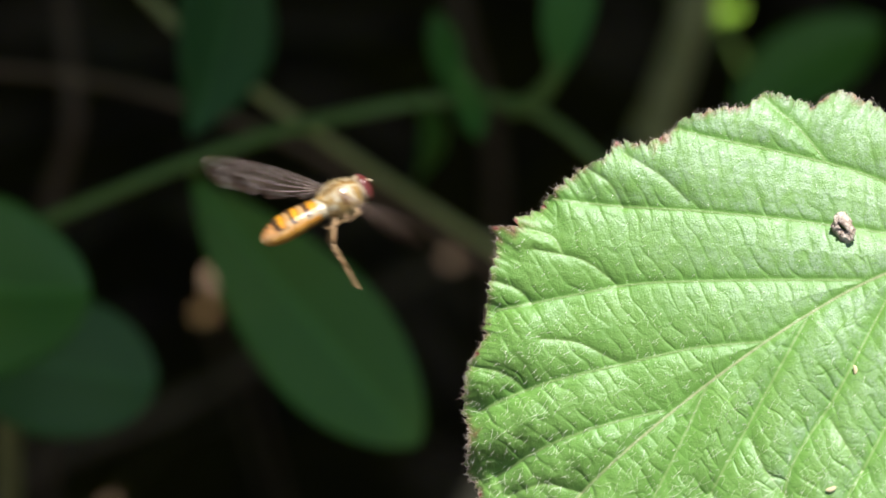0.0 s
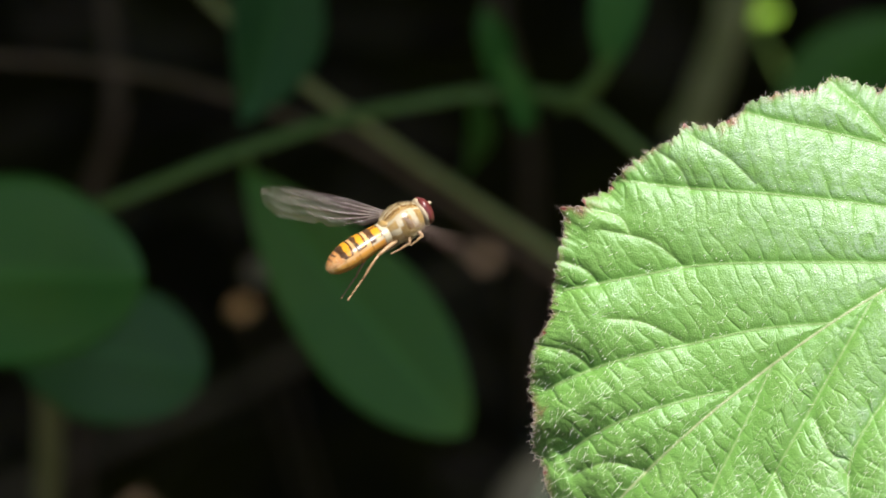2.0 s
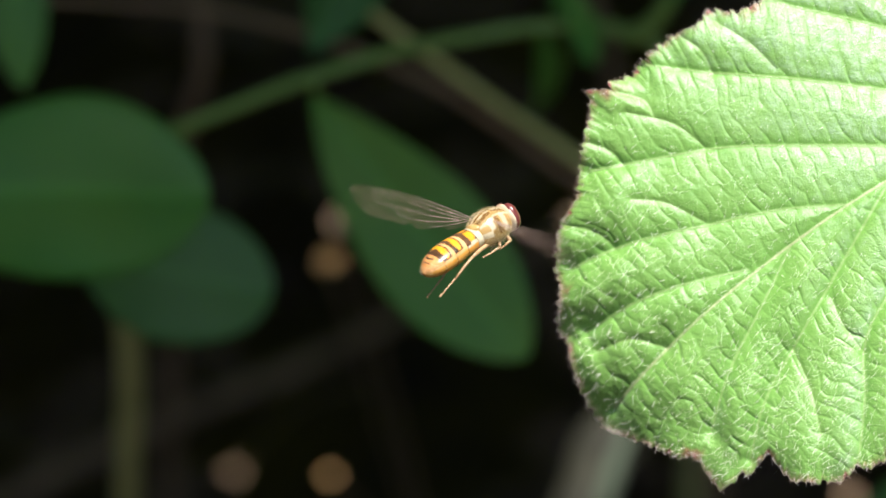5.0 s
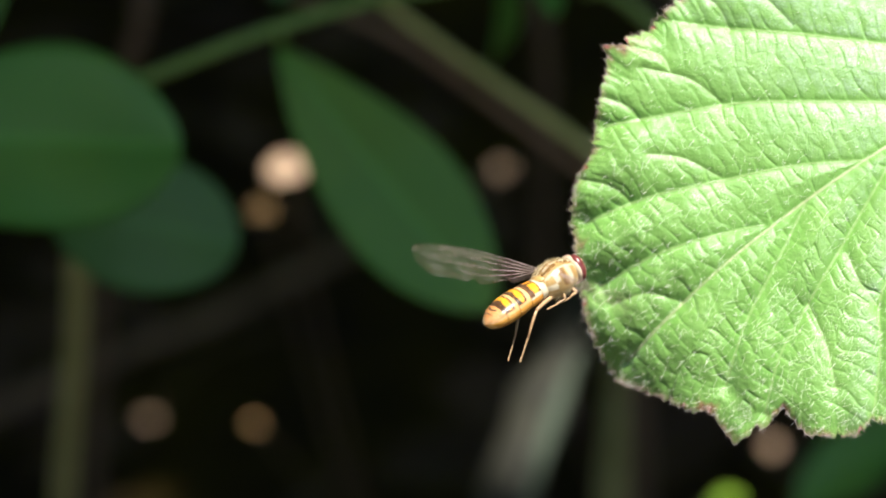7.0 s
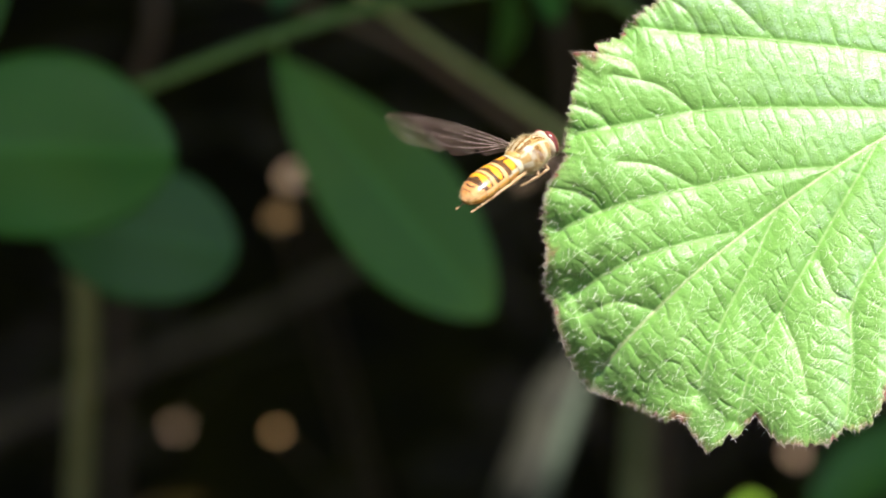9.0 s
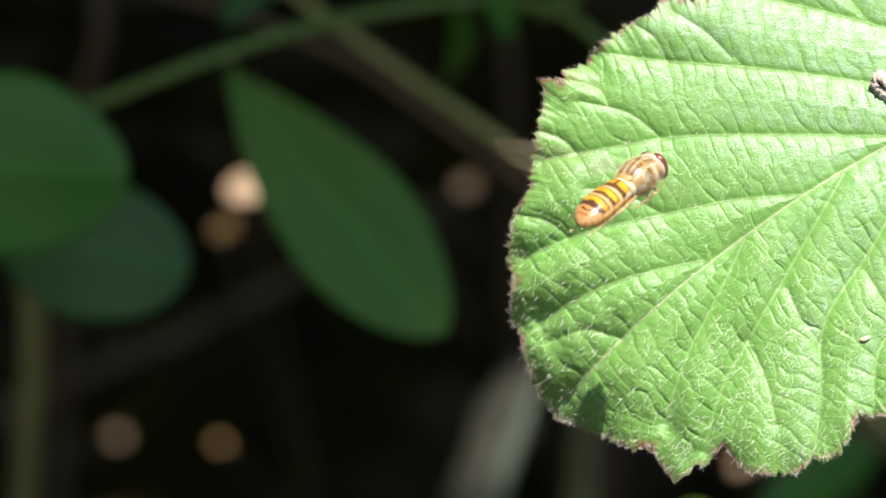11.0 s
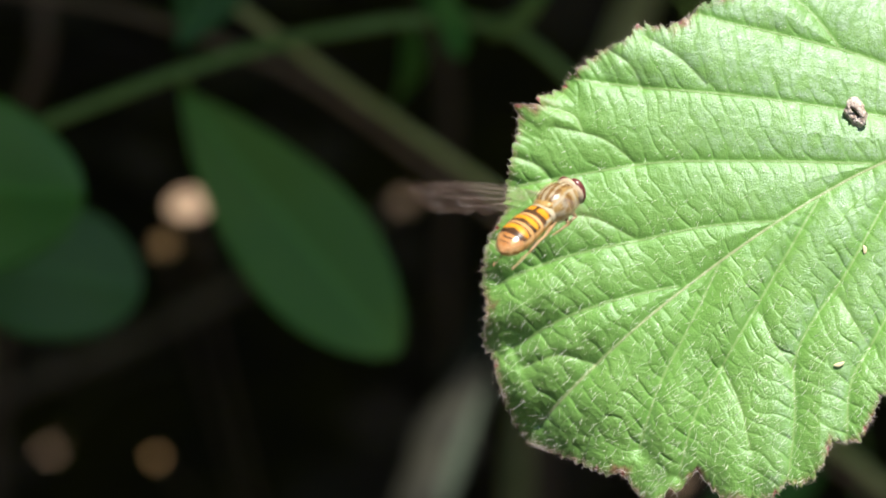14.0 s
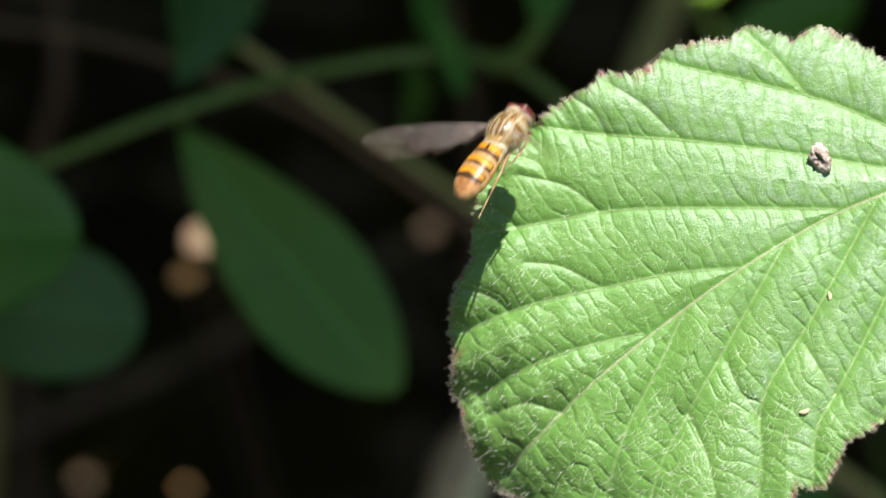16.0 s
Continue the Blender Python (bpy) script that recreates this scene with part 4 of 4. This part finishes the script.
low_plant((0.043, 0.7353, 0.1017), (0.0483, 0.7361, 0.1026), 0.0033, M_SPROUT, "small yellow-green leaf in a ray of sun", 43, 0.5, 0.004)
low_plant((0.0491, 0.6052, 0.1978), (0.0694, 0.614, 0.2105), 0.0118, M_LONG_LEAF, "dark green leaf in shade", 44)
# leaning olive stem behind the climber
woody_stem([(0.30, 0.62, -0.02), (0.0386, 0.5555, 0.277), (0.0071, 0.5507, 0.307), (-0.0142, 0.5501, 0.3249), (-0.0275, 0.5469, 0.3386), (-0.041, 0.5538, 0.3495), (-0.0524, 0.5637, 0.365)],
           [0.0012, 0.00095, 0.00085, 0.0008, 0.0008, 0.0008, 0.0007], M_OLIVE_BARK, "leaning pale olive woody stem", 11)
woody_stem([(0.33, 0.68, -0.02), (0.0404, 0.5864, 0.2511), (0.0013, 0.5679, 0.2969), (-0.0182, 0.5666, 0.3136), (-0.0353, 0.5787, 0.3144), (-0.0547, 0.5985, 0.3085), (-0.0965, 0.6172, 0.3015)],
           [0.0012, 0.0009, 0.0008, 0.0008, 0.0008, 0.0007, 0.0006], M_TAN_STEM, "thin bare leaning reddish-brown twig", 12)
# upright stems
woody_stem([(-0.1049, 0.7595, 0.001), (-0.0777, 0.6238, 0.1955), (-0.0682, 0.5744, 0.2663), (-0.0663, 0.5634, 0.286), (-0.0681, 0.567, 0.2919)],
           [0.0022, 0.0021, 0.0019, 0.0018, 0.0016], M_OLIVE_STEM, "thin upright olive-brown stem", 13)
woody_stem([(-0.1057, 0.8558, -0.0654), (-0.0794, 0.7258, 0.1746), (-0.0717, 0.6906, 0.2303), (-0.0659, 0.6812, 0.2525), (-0.0673, 0.692, 0.2692), (-0.0683, 0.7083, 0.2942)],
           [0.0022, 0.0019, 0.0017, 0.0016, 0.0014, 0.0012], M_BROWN_STEM, "bent thin brown upright stem", 19)
woody_stem([(0.0217, 0.8556, -0.0685), (0.032, 0.7649, 0.159), (0.0388, 0.7391, 0.2109), (0.0465, 0.7353, 0.2415), (0.0524, 0.7408, 0.2682)],
           [0.0042, 0.0039, 0.0037, 0.0035, 0.003], M_PALE_OLIVE, "stout upright olive-grey stem", 14)
# the shaft is coloured dark as shade; the pale tube imitates a sun dapple
dappled_stem = woody_stem([(-0.0313, 0.5939, -0.0455), (-0.0127, 0.603, 0.1235), (0.0002, 0.6214, 0.188), (0.0057, 0.6344, 0.1985), (0.0107, 0.6446, 0.2049), (0.02, 0.6647, 0.217), (0.0325, 0.6988, 0.2323)],
                   [0.0065, 0.006, 0.0055, 0.005, 0.0045, 0.004, 0.003], M_SHADE_DARK_BARK, "leaning stem with shade and sun dapple put into its colours", 15)
tube("sun_streak", [(-0.0028, 0.6103, 0.1693), (0.0035, 0.6173, 0.191), (0.0061, 0.6229, 0.197), (0.0088, 0.6299, 0.2017), (0.0127, 0.6408, 0.2063)], [0.0006, 0.0013, 0.0017, 0.0015, 0.0007], M_SUN_STREAK, dappled_stem,
     "whitish-green streak standing in for sun on the bark", 8, 8, 0.25, 25)
woody_stem([(0.0326, 0.8332, -0.0746), (0.0283, 0.7592, 0.0869), (0.027, 0.7466, 0.1226), (0.0256, 0.7489, 0.1628)], [0.003, 0.0027, 0.0025, 0.0022], M_BROWN_STEM, "upright dull brown stem", 16)
woody_stem([(0.0096, 0.9014, 0.0023), (0.0081, 0.812, 0.1401), (0.0069, 0.7837, 0.1884), (0.0013, 0.7788, 0.2177), (-0.0005, 0.791, 0.2366)], [0.002, 0.0018, 0.0017, 0.0016, 0.0014], M_BROWN_STEM, "slender dark brown upright stem", 17)
woody_stem([(-0.1912, 0.8275, 0.0171), (-0.1207, 0.8221, 0.0611), (-0.0948, 0.8293, 0.0711), (-0.0695, 0.8437, 0.0739), (-0.0415, 0.8688, 0.0746), (-0.0042, 0.905, 0.0738)], [0.0026, 0.0024, 0.0023, 0.0022, 0.002, 0.0018], M_BROWN_STEM, "low slanting brown branch", 18)


# ---- unseen hedge overhead, added to shade all but the leaf in front ----


def build_shade_hedge():
    rng = random.Random(21)
    foot = Vector((0.75, 1.9, 0))
    top = holder("unseen_shade_shrub", foot, "unseen overhanging shrub added for shade, with dense small dark green leaves", "shrub")
    tube("trunk", [(0.75, 1.9, -0.05), (0.72, 1.85, 0.5), (0.55, 1.6, 1.0), (0.2, 1.1, 1.35), (0.05, 0.6, 1.4)], [0.03, 0.026, 0.02, 0.014, 0.006], M_TRUNK, top)
    for k in range(9):
        a = (0.6 - 0.06 * k, 1.65 - 0.1 * k, 0.95 + 0.045 * k)
        tube("limb", [a, (a[0] + rng.uniform(-0.8, 0.8), a[1] + rng.uniform(-0.5, 0.3), 1.2), (a[0] + rng.uniform(-1.5, 1.2), a[1] + rng.uniform(-0.7, 0.4), 1.3)],
             [0.012, 0.008, 0.003], M_TRUNK, top, seed=k)
    verts, faces = [], []
    for k in range(42000):
        x, y, z = rng.uniform(-1.5, 1.7), rng.uniform(0.2, 2.6), 0.95 + 0.5 * rng.random() ** 1.2
        thick = k > 33000
        if thick:
            x, y = rng.uniform(-0.4, 0.5), rng.uniform(0.12, 1.1)
        edge = 0.30 + 0.015 * math.sin(x * 23) + 0.01 * math.sin(x * 61) - 0.175 * (z - 1.0)
        if abs(x - 0.1) > 0.35:
            edge -= 0.12
        if y < edge:
            continue
        if not thick and rng.random() < 0.35:
            # the added skirts hang down at both ends and at the back to limit skylight
            z = rng.uniform(0.05, 1.0)
            x, y = rng.choice(((rng.uniform(-1.5, -0.75), y), (rng.uniform(0.95, 1.7), y), (x, rng.uniform(1.7, 2.6))))
        bulge = noise.noise(Vector((x * 1.7, y * 1.7, z * 1.7)))
        if ((x - 0.1) / 1.5) ** 4 + ((y - 1.15) / 1.4) ** 4 + (max(0.0, z - 0.9) / 0.5) ** 3 > 1 + 0.45 * bulge:
            continue
        c = Vector((x, y, z))
        m = Matrix.Translation(c) @ Euler((rng.gauss(-0.2, 0.5), rng.gauss(0, 0.5), rng.uniform(0, 6.3))).to_matrix().to_4x4()
        l, w = rng.uniform(0.025, 0.045), rng.uniform(0.012, 0.02)
        ends = [m @ Vector((u * l, 0, 0)) for u in (-1, -0.5, 0, 0.5, 1)]
        # leaves are left out where a sun ray has to reach a spot
        if any(((e - p) - SUN_WAY * (e - p).dot(SUN_WAY)).length < r + w * 0.6 for e in ends for p, r in SPOTS):
            continue
        o = len(verts)
        for u in (-1, -0.4, 0.35, 1):
            hw = w * (1 - abs(u) ** 2.2) + 0.0006
            verts += [m @ Vector((u * l, -hw, 0.25 * hw)), m @ Vector((u * l, 0, -0.15 * l * u * u)), m @ Vector((u * l, hw, 0.25 * hw))]
        for i in range(3):
            a = o + 3 * i
            faces += [(a, a + 3, a + 4, a + 1), (a + 1, a + 4, a + 5, a + 2)]
    inv = top.matrix_basis.inverted()
    tagged(mesh_object("crown", [inv @ v for v in verts], faces, M_CANOPY, top), "dense crown of small leaves", kind="stuff")


def dry_leaf(place, size, seed, gap, material, stalk=True):
    """A curled tan leaf scrap, held by a thin dead twig or lying on the soil."""
    p = Vector(place)
    SPOTS.append((p, gap))
    rng = random.Random(seed)
    top = holder("dry_leaf", (p.x, p.y, 0), "small curled tan dry leaf catching a ray of sun", "dry leaf", "sunlit dry leaves")
    a = rng.uniform(0, 6.28)
    way = Vector((math.cos(a), 0.5 * math.sin(a), 0.3 * math.sin(a)))
    blade("scrap", p - way * size, p + way * size, size * 1.5, (0.05, -0.5, 0.85), material, top, "", 0.5, 0.5, 0.2, 0.1, seed, 12, 8)
    if stalk:
        tube("dead_twig", [(p.x + 0.03, p.y + 0.06, -0.01), (p.x + 0.012, p.y + 0.03, p.z * 0.55), p + Vector((0, 0.001, -0.0006))], [0.0006, 0.0004, 0.0003], M_BROWN_STEM, top)


dry_leaf((-0.0406, 0.6741, 0.2222), 0.0037, 31, 0.007, M_DRY_LEAF)
dry_leaf((-0.0481, 0.7204, 0.1834), 0.0026, 32, 0.004, M_ORANGE_LEAF)
dry_leaf((-0.0901, 0.9039, 0.0022), 0.0024, 33, 0.003, M_DRY_LEAF)
dry_leaf((-0.0546, 0.7738, 0.0943), 0.0014, 34, 0.003, M_ORANGE_LEAF)
dry_leaf((-0.001, 0.7964, 0.1452), 0.0028, 35, 0.004, M_DRY_LEAF)
dry_leaf((0.057, 0.7651, 0.0948), 0.0026, 36, 0.006, M_DRY_LEAF)
SPOTS += [(Vector((0.0123, 0.6372, 0.2063)), 0.004), (Vector((0.0046, 0.6184, 0.1941)), 0.004), (Vector((0.0076, 0.6238, 0.1987)), 0.004), (Vector((0.0104, 0.6295, 0.2037)), 0.004)]
build_shade_hedge()


def build_shading_twig(shaded):
    """An unseen twig with one leaf, added under the hedge to block the ray to a place below; it can swing clear."""
    leaf_at = Vector(shaded) + SUN_WAY * 0.72
    joint = leaf_at + Vector((0.0, 0.12, 0.03))
    top = holder("unseen_shading_twig", joint, "unseen twig with one small green leaf, added to block a sun ray", "twig")
    tube("shoot", [joint + Vector((0.0, 0.08, 0.12)), joint, leaf_at + Vector((0, 0.03, 0.004))], [0.0018, 0.0014, 0.0008], M_TRUNK, top)
    blade("leaf", leaf_at + Vector((0, 0.032, 0.003)), leaf_at + Vector((0, -0.028, -0.002)), 0.03, (0, 0, 1), M_CANOPY, top, "small dark green leaf", nu=16, nv=8)
    return top


TWIG = build_shading_twig((-0.0406, 0.6741, 0.2222))


# ---- what moves ----
FLY_ROWS = [
    (0, -0.00606, 0.33926, 0.44948, 16.9, -27.0, -77.6),
    (0.034, -0.00522, 0.33916, 0.44925, 16.5, -27.0, -76.8),
    (0.1, -0.00640, 0.33850, 0.44890, 15.5, -27.1, -74.0),
    (0.4, -0.00634, 0.33639, 0.44734, 12.3, -27.4, -63.7),
    (0.5, -0.00558, 0.33652, 0.44802, 9.2, -27.7, -58.8),
    (0.8, -0.00384, 0.33665, 0.44840, 6.0, -27.9, -52.4),
    (0.967, -0.00714, 0.33622, 0.44914, 20.1, -26.5, -76.1),
    (1, -0.00654, 0.33616, 0.44944, 20.1, -26.5, -76.1),
    (1.033, -0.00594, 0.33610, 0.44974, 20.1, -26.5, -76.1),
    (1.2, -0.00629, 0.33532, 0.44904, 15.0, -27.2, -77.6),
    (1.5, -0.00590, 0.33435, 0.44854, 15.0, -27.2, -70.2),
    (2, -0.00681, 0.33408, 0.44802, 16.8, -27.0, -70.6),
    (2.4, -0.00590, 0.33217, 0.44678, 9.8, -27.7, -57.6),
    (2.5, -0.00481, 0.33009, 0.44466, 16.5, -27.0, -67.4),
    (2.8, -0.00417, 0.32710, 0.44345, 12.5, -27.4, -61.0),
    (3, -0.00399, 0.32633, 0.44507, 12.2, -27.5, -67.0),
    (3.2, -0.00379, 0.32686, 0.44651, 12.8, -27.4, -59.4),
    (5.3, -0.00111, 0.31854, 0.44311, 6.1, -27.9, -50.9),
    (5.5, -0.00200, 0.31774, 0.44320, 9.1, -27.7, -56.7),
    (5.7, -0.00326, 0.31879, 0.44441, 11.3, -27.5, -57.5),
    (6, -0.00407, 0.31677, 0.44064, 10.2, -27.6, -62.4),
    (6.1, -0.00102, 0.31673, 0.44072, 14.4, -27.3, -61.9),
    (6.5, -0.00247, 0.31514, 0.43944, 9.0, -27.7, -59.6),
    (6.9, -0.00018, 0.31391, 0.43899, 8.1, -27.8, -53.2),
    (7, 0.00241, 0.31291, 0.43804, 8.6, -27.7, -57.1),
    (7.3, -0.00255, 0.31324, 0.43866, 11.9, -27.5, -58.7),
    (7.5, 0.00004, 0.31323, 0.43892, 16.7, -27.0, -66.3),
    (7.7, 0.00128, 0.31890, 0.44626, 7.1, -17.9, -48.3),
    (8, 0.01282, 0.31534, 0.44850, -1.0, -18.0, -44.2),
    (8.1, 0.01078, 0.31416, 0.44718, 2.8, -18.0, -44.5),
    (8.5, 0.00869, 0.31498, 0.44997, 4.5, -17.9, -47.5),
    (8.9, 0.00236, 0.32102, 0.44663, 7.2, -17.9, -51.2),
    (9, 0.00306, 0.32151, 0.44624, 5.7, -17.9, -48.7),
    (9.3, 0.00431, 0.32325, 0.44715, 3.3, -18.0, -42.7),
    (9.467, 0.01546, 0.32187, 0.45249, 4.6, -17.9, -46.6),
    (9.5, 0.01626, 0.32177, 0.45279, 4.6, -17.9, -46.6),
    (9.533, 0.01706, 0.32167, 0.45309, 4.6, -17.9, -46.6),
    (9.7, 0.01581, 0.31972, 0.44900, -1.7, -18.0, -41.8),
    (11.8, 0.01496, 0.32078, 0.44721, 6.2, -13.9, -44.7),
    (12, 0.01429, 0.32088, 0.44710, 6.6, -13.9, -46.3),
    (12.2, 0.01213, 0.32195, 0.44784, 9.1, -13.8, -48.7),
    (12.5, 0.01121, 0.32242, 0.44677, 6.6, -13.9, -46.1),
    (12.6, 0.01051, 0.32230, 0.44675, 5.7, -13.9, -43.5),
    (12.97, 0.00305, 0.32217, 0.44731, 2.2, -14.0, -39.4),
    (13, 0.00500, 0.32188, 0.44695, 2.2, -14.0, -39.4),
    (13.03, 0.00695, 0.32157, 0.44659, 2.2, -14.0, -39.4),
    (13.4, 0.01245, 0.32170, 0.44828, 7.1, -13.9, -39.2),
    (13.5, 0.01214, 0.32139, 0.44810, 3.8, -14.0, -40.1),
    (13.8, 0.00948, 0.32064, 0.44856, 5.3, -13.9, -40.0),
    (14, 0.01013, 0.31965, 0.44810, 4.1, -14.0, -40.3),
    (14.2, 0.00967, 0.32017, 0.44980, 7.3, -13.9, -42.0),
    (14.47, 0.01906, 0.32807, 0.44652, 8.9, -13.8, -35.9),
    (14.5, 0.01946, 0.32747, 0.44762, 8.9, -13.8, -35.9),
    (14.53, 0.01986, 0.32687, 0.44872, 8.9, -13.8, -35.9),
    (14.6, 0.01931, 0.32297, 0.44662, 14.1, -13.6, -36.6),
    (14.97, 0.01179, 0.31818, 0.44868, 5.4, -13.9, -40.1),
    (15, 0.01217, 0.31842, 0.44911, 5.4, -13.9, -40.1),
    (15.03, 0.01264, 0.31885, 0.44954, 5.4, -13.9, -40.1),
    (15.467, 0.00876, 0.32120, 0.44913, 5.1, -13.9, -39.6),
    (15.5, 0.00916, 0.32138, 0.44943, 5.1, -13.9, -39.6),
    (15.533, 0.00956, 0.32156, 0.44973, 5.1, -13.9, -39.6),
    (15.967, 0.00937, 0.33580, 0.44931, 19.3, -13.2, -41.0),
    (16, 0.00967, 0.33600, 0.45011, 19.3, -13.2, -41.0),
]
# hind legs: seconds, degrees down at the hip and at the knee
LEG_ROWS = [(0, 52, 28), (0.5, 54, 34), (1, 18, 30), (1.5, 12, 28), (2, 0, 12), (2.5, 0, 16), (3, 0, 30), (5.5, -4, 4), (6, -5, 4), (6.5, 2, 12), (7, 0, 30), (7.5, 3, 28),
            (8, -5, 0), (8.5, -8, -3), (9, -8, -3), (9.5, -8, -5), (12, -5, 0), (12.5, 4, 12), (13, 0, 4), (13.5, -5, 0), (14, -6, 0), (14.5, -4, 2), (15, -5, 2),
            (15.5, -4, 2), (16, -2, 6)]
# wings in the fly's space: seconds and degrees
LEFT_WING = [
    (0, 55, 40, 79),
    (0.5, 50, 38, 59),
    (1.5, 51, 41, 70),
    (2, 49, 38, 68),
    (2.5, 53, 46, 72),
    (3, 55, 41, 73),
    (5.5, 53, 42, 64),
    (6, 55, 41, 70),
    (6.5, 54, 40, 66),
    (7, 52, 36, 63),
    (7.5, 52, 47, 70),
    (8, 49, 27, 56),
    (8.5, 43, 28, 51),
    (9, 42, 34, 52),
    (9.5, 44, 32, 54),
    (12, 37, 30, 46),
    (12.5, 37, 28, 46),
    (13, 39, 20, 43),
    (13.5, 39, 22, 46),
    (14, 39, 22, 48),
    (14.5, 33, 31, 36),
    (15, 37, 23, 45),
    (15.5, 37, 27, 42),
    (16, 27, 24, 46),
]
RIGHT_WING = [
    (0, -24, 29, 28),
    (0.5, -25, 26, 11),
    (1.5, -25, 28, 22),
    (2, -27, 28, 22),
    (2.5, -28, 28, 19),
    (3, -24, 28, 20),
    (5.5, -25, 27, 11),
    (6, -24, 27, 16),
    (6.5, -24, 26, 13),
    (7, -24, 25, 11),
    (7.5, -28, 27, 18),
    (8, -25, 3, -19),
    (8.5, -29, 2, -17),
    (9, -31, 2, -15),
    (9.5, -30, 2, -17),
    (12, -30, -3, -18),
    (12.5, -30, -3, -19),
    (13, -28, -3, -25),
    (13.5, -29, -4, -25),
    (14, -29, -3, -25),
    (14.5, -34, -7, -29),
    (15, -30, -4, -25),
    (15.5, -30, -4, -25),
    (16, -43, -9, -22),
]


# the added shading twig: seconds and degrees round its joint
TWIG_ROWS = [(0, 6.5), (0.5, 5), (1, 5), (1.5, 6.5), (2, 1), (3, 5), (5.5, 5.5), (6, 1), (6.5, 10), (8.5, 9), (9, 6), (9.5, 1), (9.7, 11), (12, 11), (13, 14), (16, 15)]


def motions():
    walk(HOVERFLY, [(t, pose(x, y, z, a, b, c)) for t, x, y, z, a, b, c in FLY_ROWS])
    for leg, shank in HIND_LEGS:
        hip, knee = leg.matrix_basis.copy(), shank.matrix_basis.copy()
        walk(leg, [(t, hip @ pose(0, 0, 0, a)) for t, a, b in LEG_ROWS])
        walk(shank, [(t, knee @ pose(0, 0, 0, b)) for t, a, b in LEG_ROWS])
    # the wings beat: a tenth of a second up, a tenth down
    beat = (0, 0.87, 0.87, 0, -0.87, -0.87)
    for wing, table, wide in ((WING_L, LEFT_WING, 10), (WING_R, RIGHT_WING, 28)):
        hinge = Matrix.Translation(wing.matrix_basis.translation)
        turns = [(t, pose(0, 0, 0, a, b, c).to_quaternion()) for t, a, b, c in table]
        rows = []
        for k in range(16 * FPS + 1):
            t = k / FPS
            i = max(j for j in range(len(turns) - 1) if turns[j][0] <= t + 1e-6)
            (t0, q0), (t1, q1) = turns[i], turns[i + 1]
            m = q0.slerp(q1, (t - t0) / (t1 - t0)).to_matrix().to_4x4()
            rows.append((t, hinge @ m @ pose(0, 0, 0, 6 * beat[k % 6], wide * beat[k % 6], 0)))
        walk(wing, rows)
    # the added twig sways across a ray of sun to dim a dry leaf
    arm = TWIG.matrix_basis.copy()
    walk(TWIG, [(t, arm @ pose(0, 0, 0, 0, 0, a)) for t, a in TWIG_ROWS])


motions()
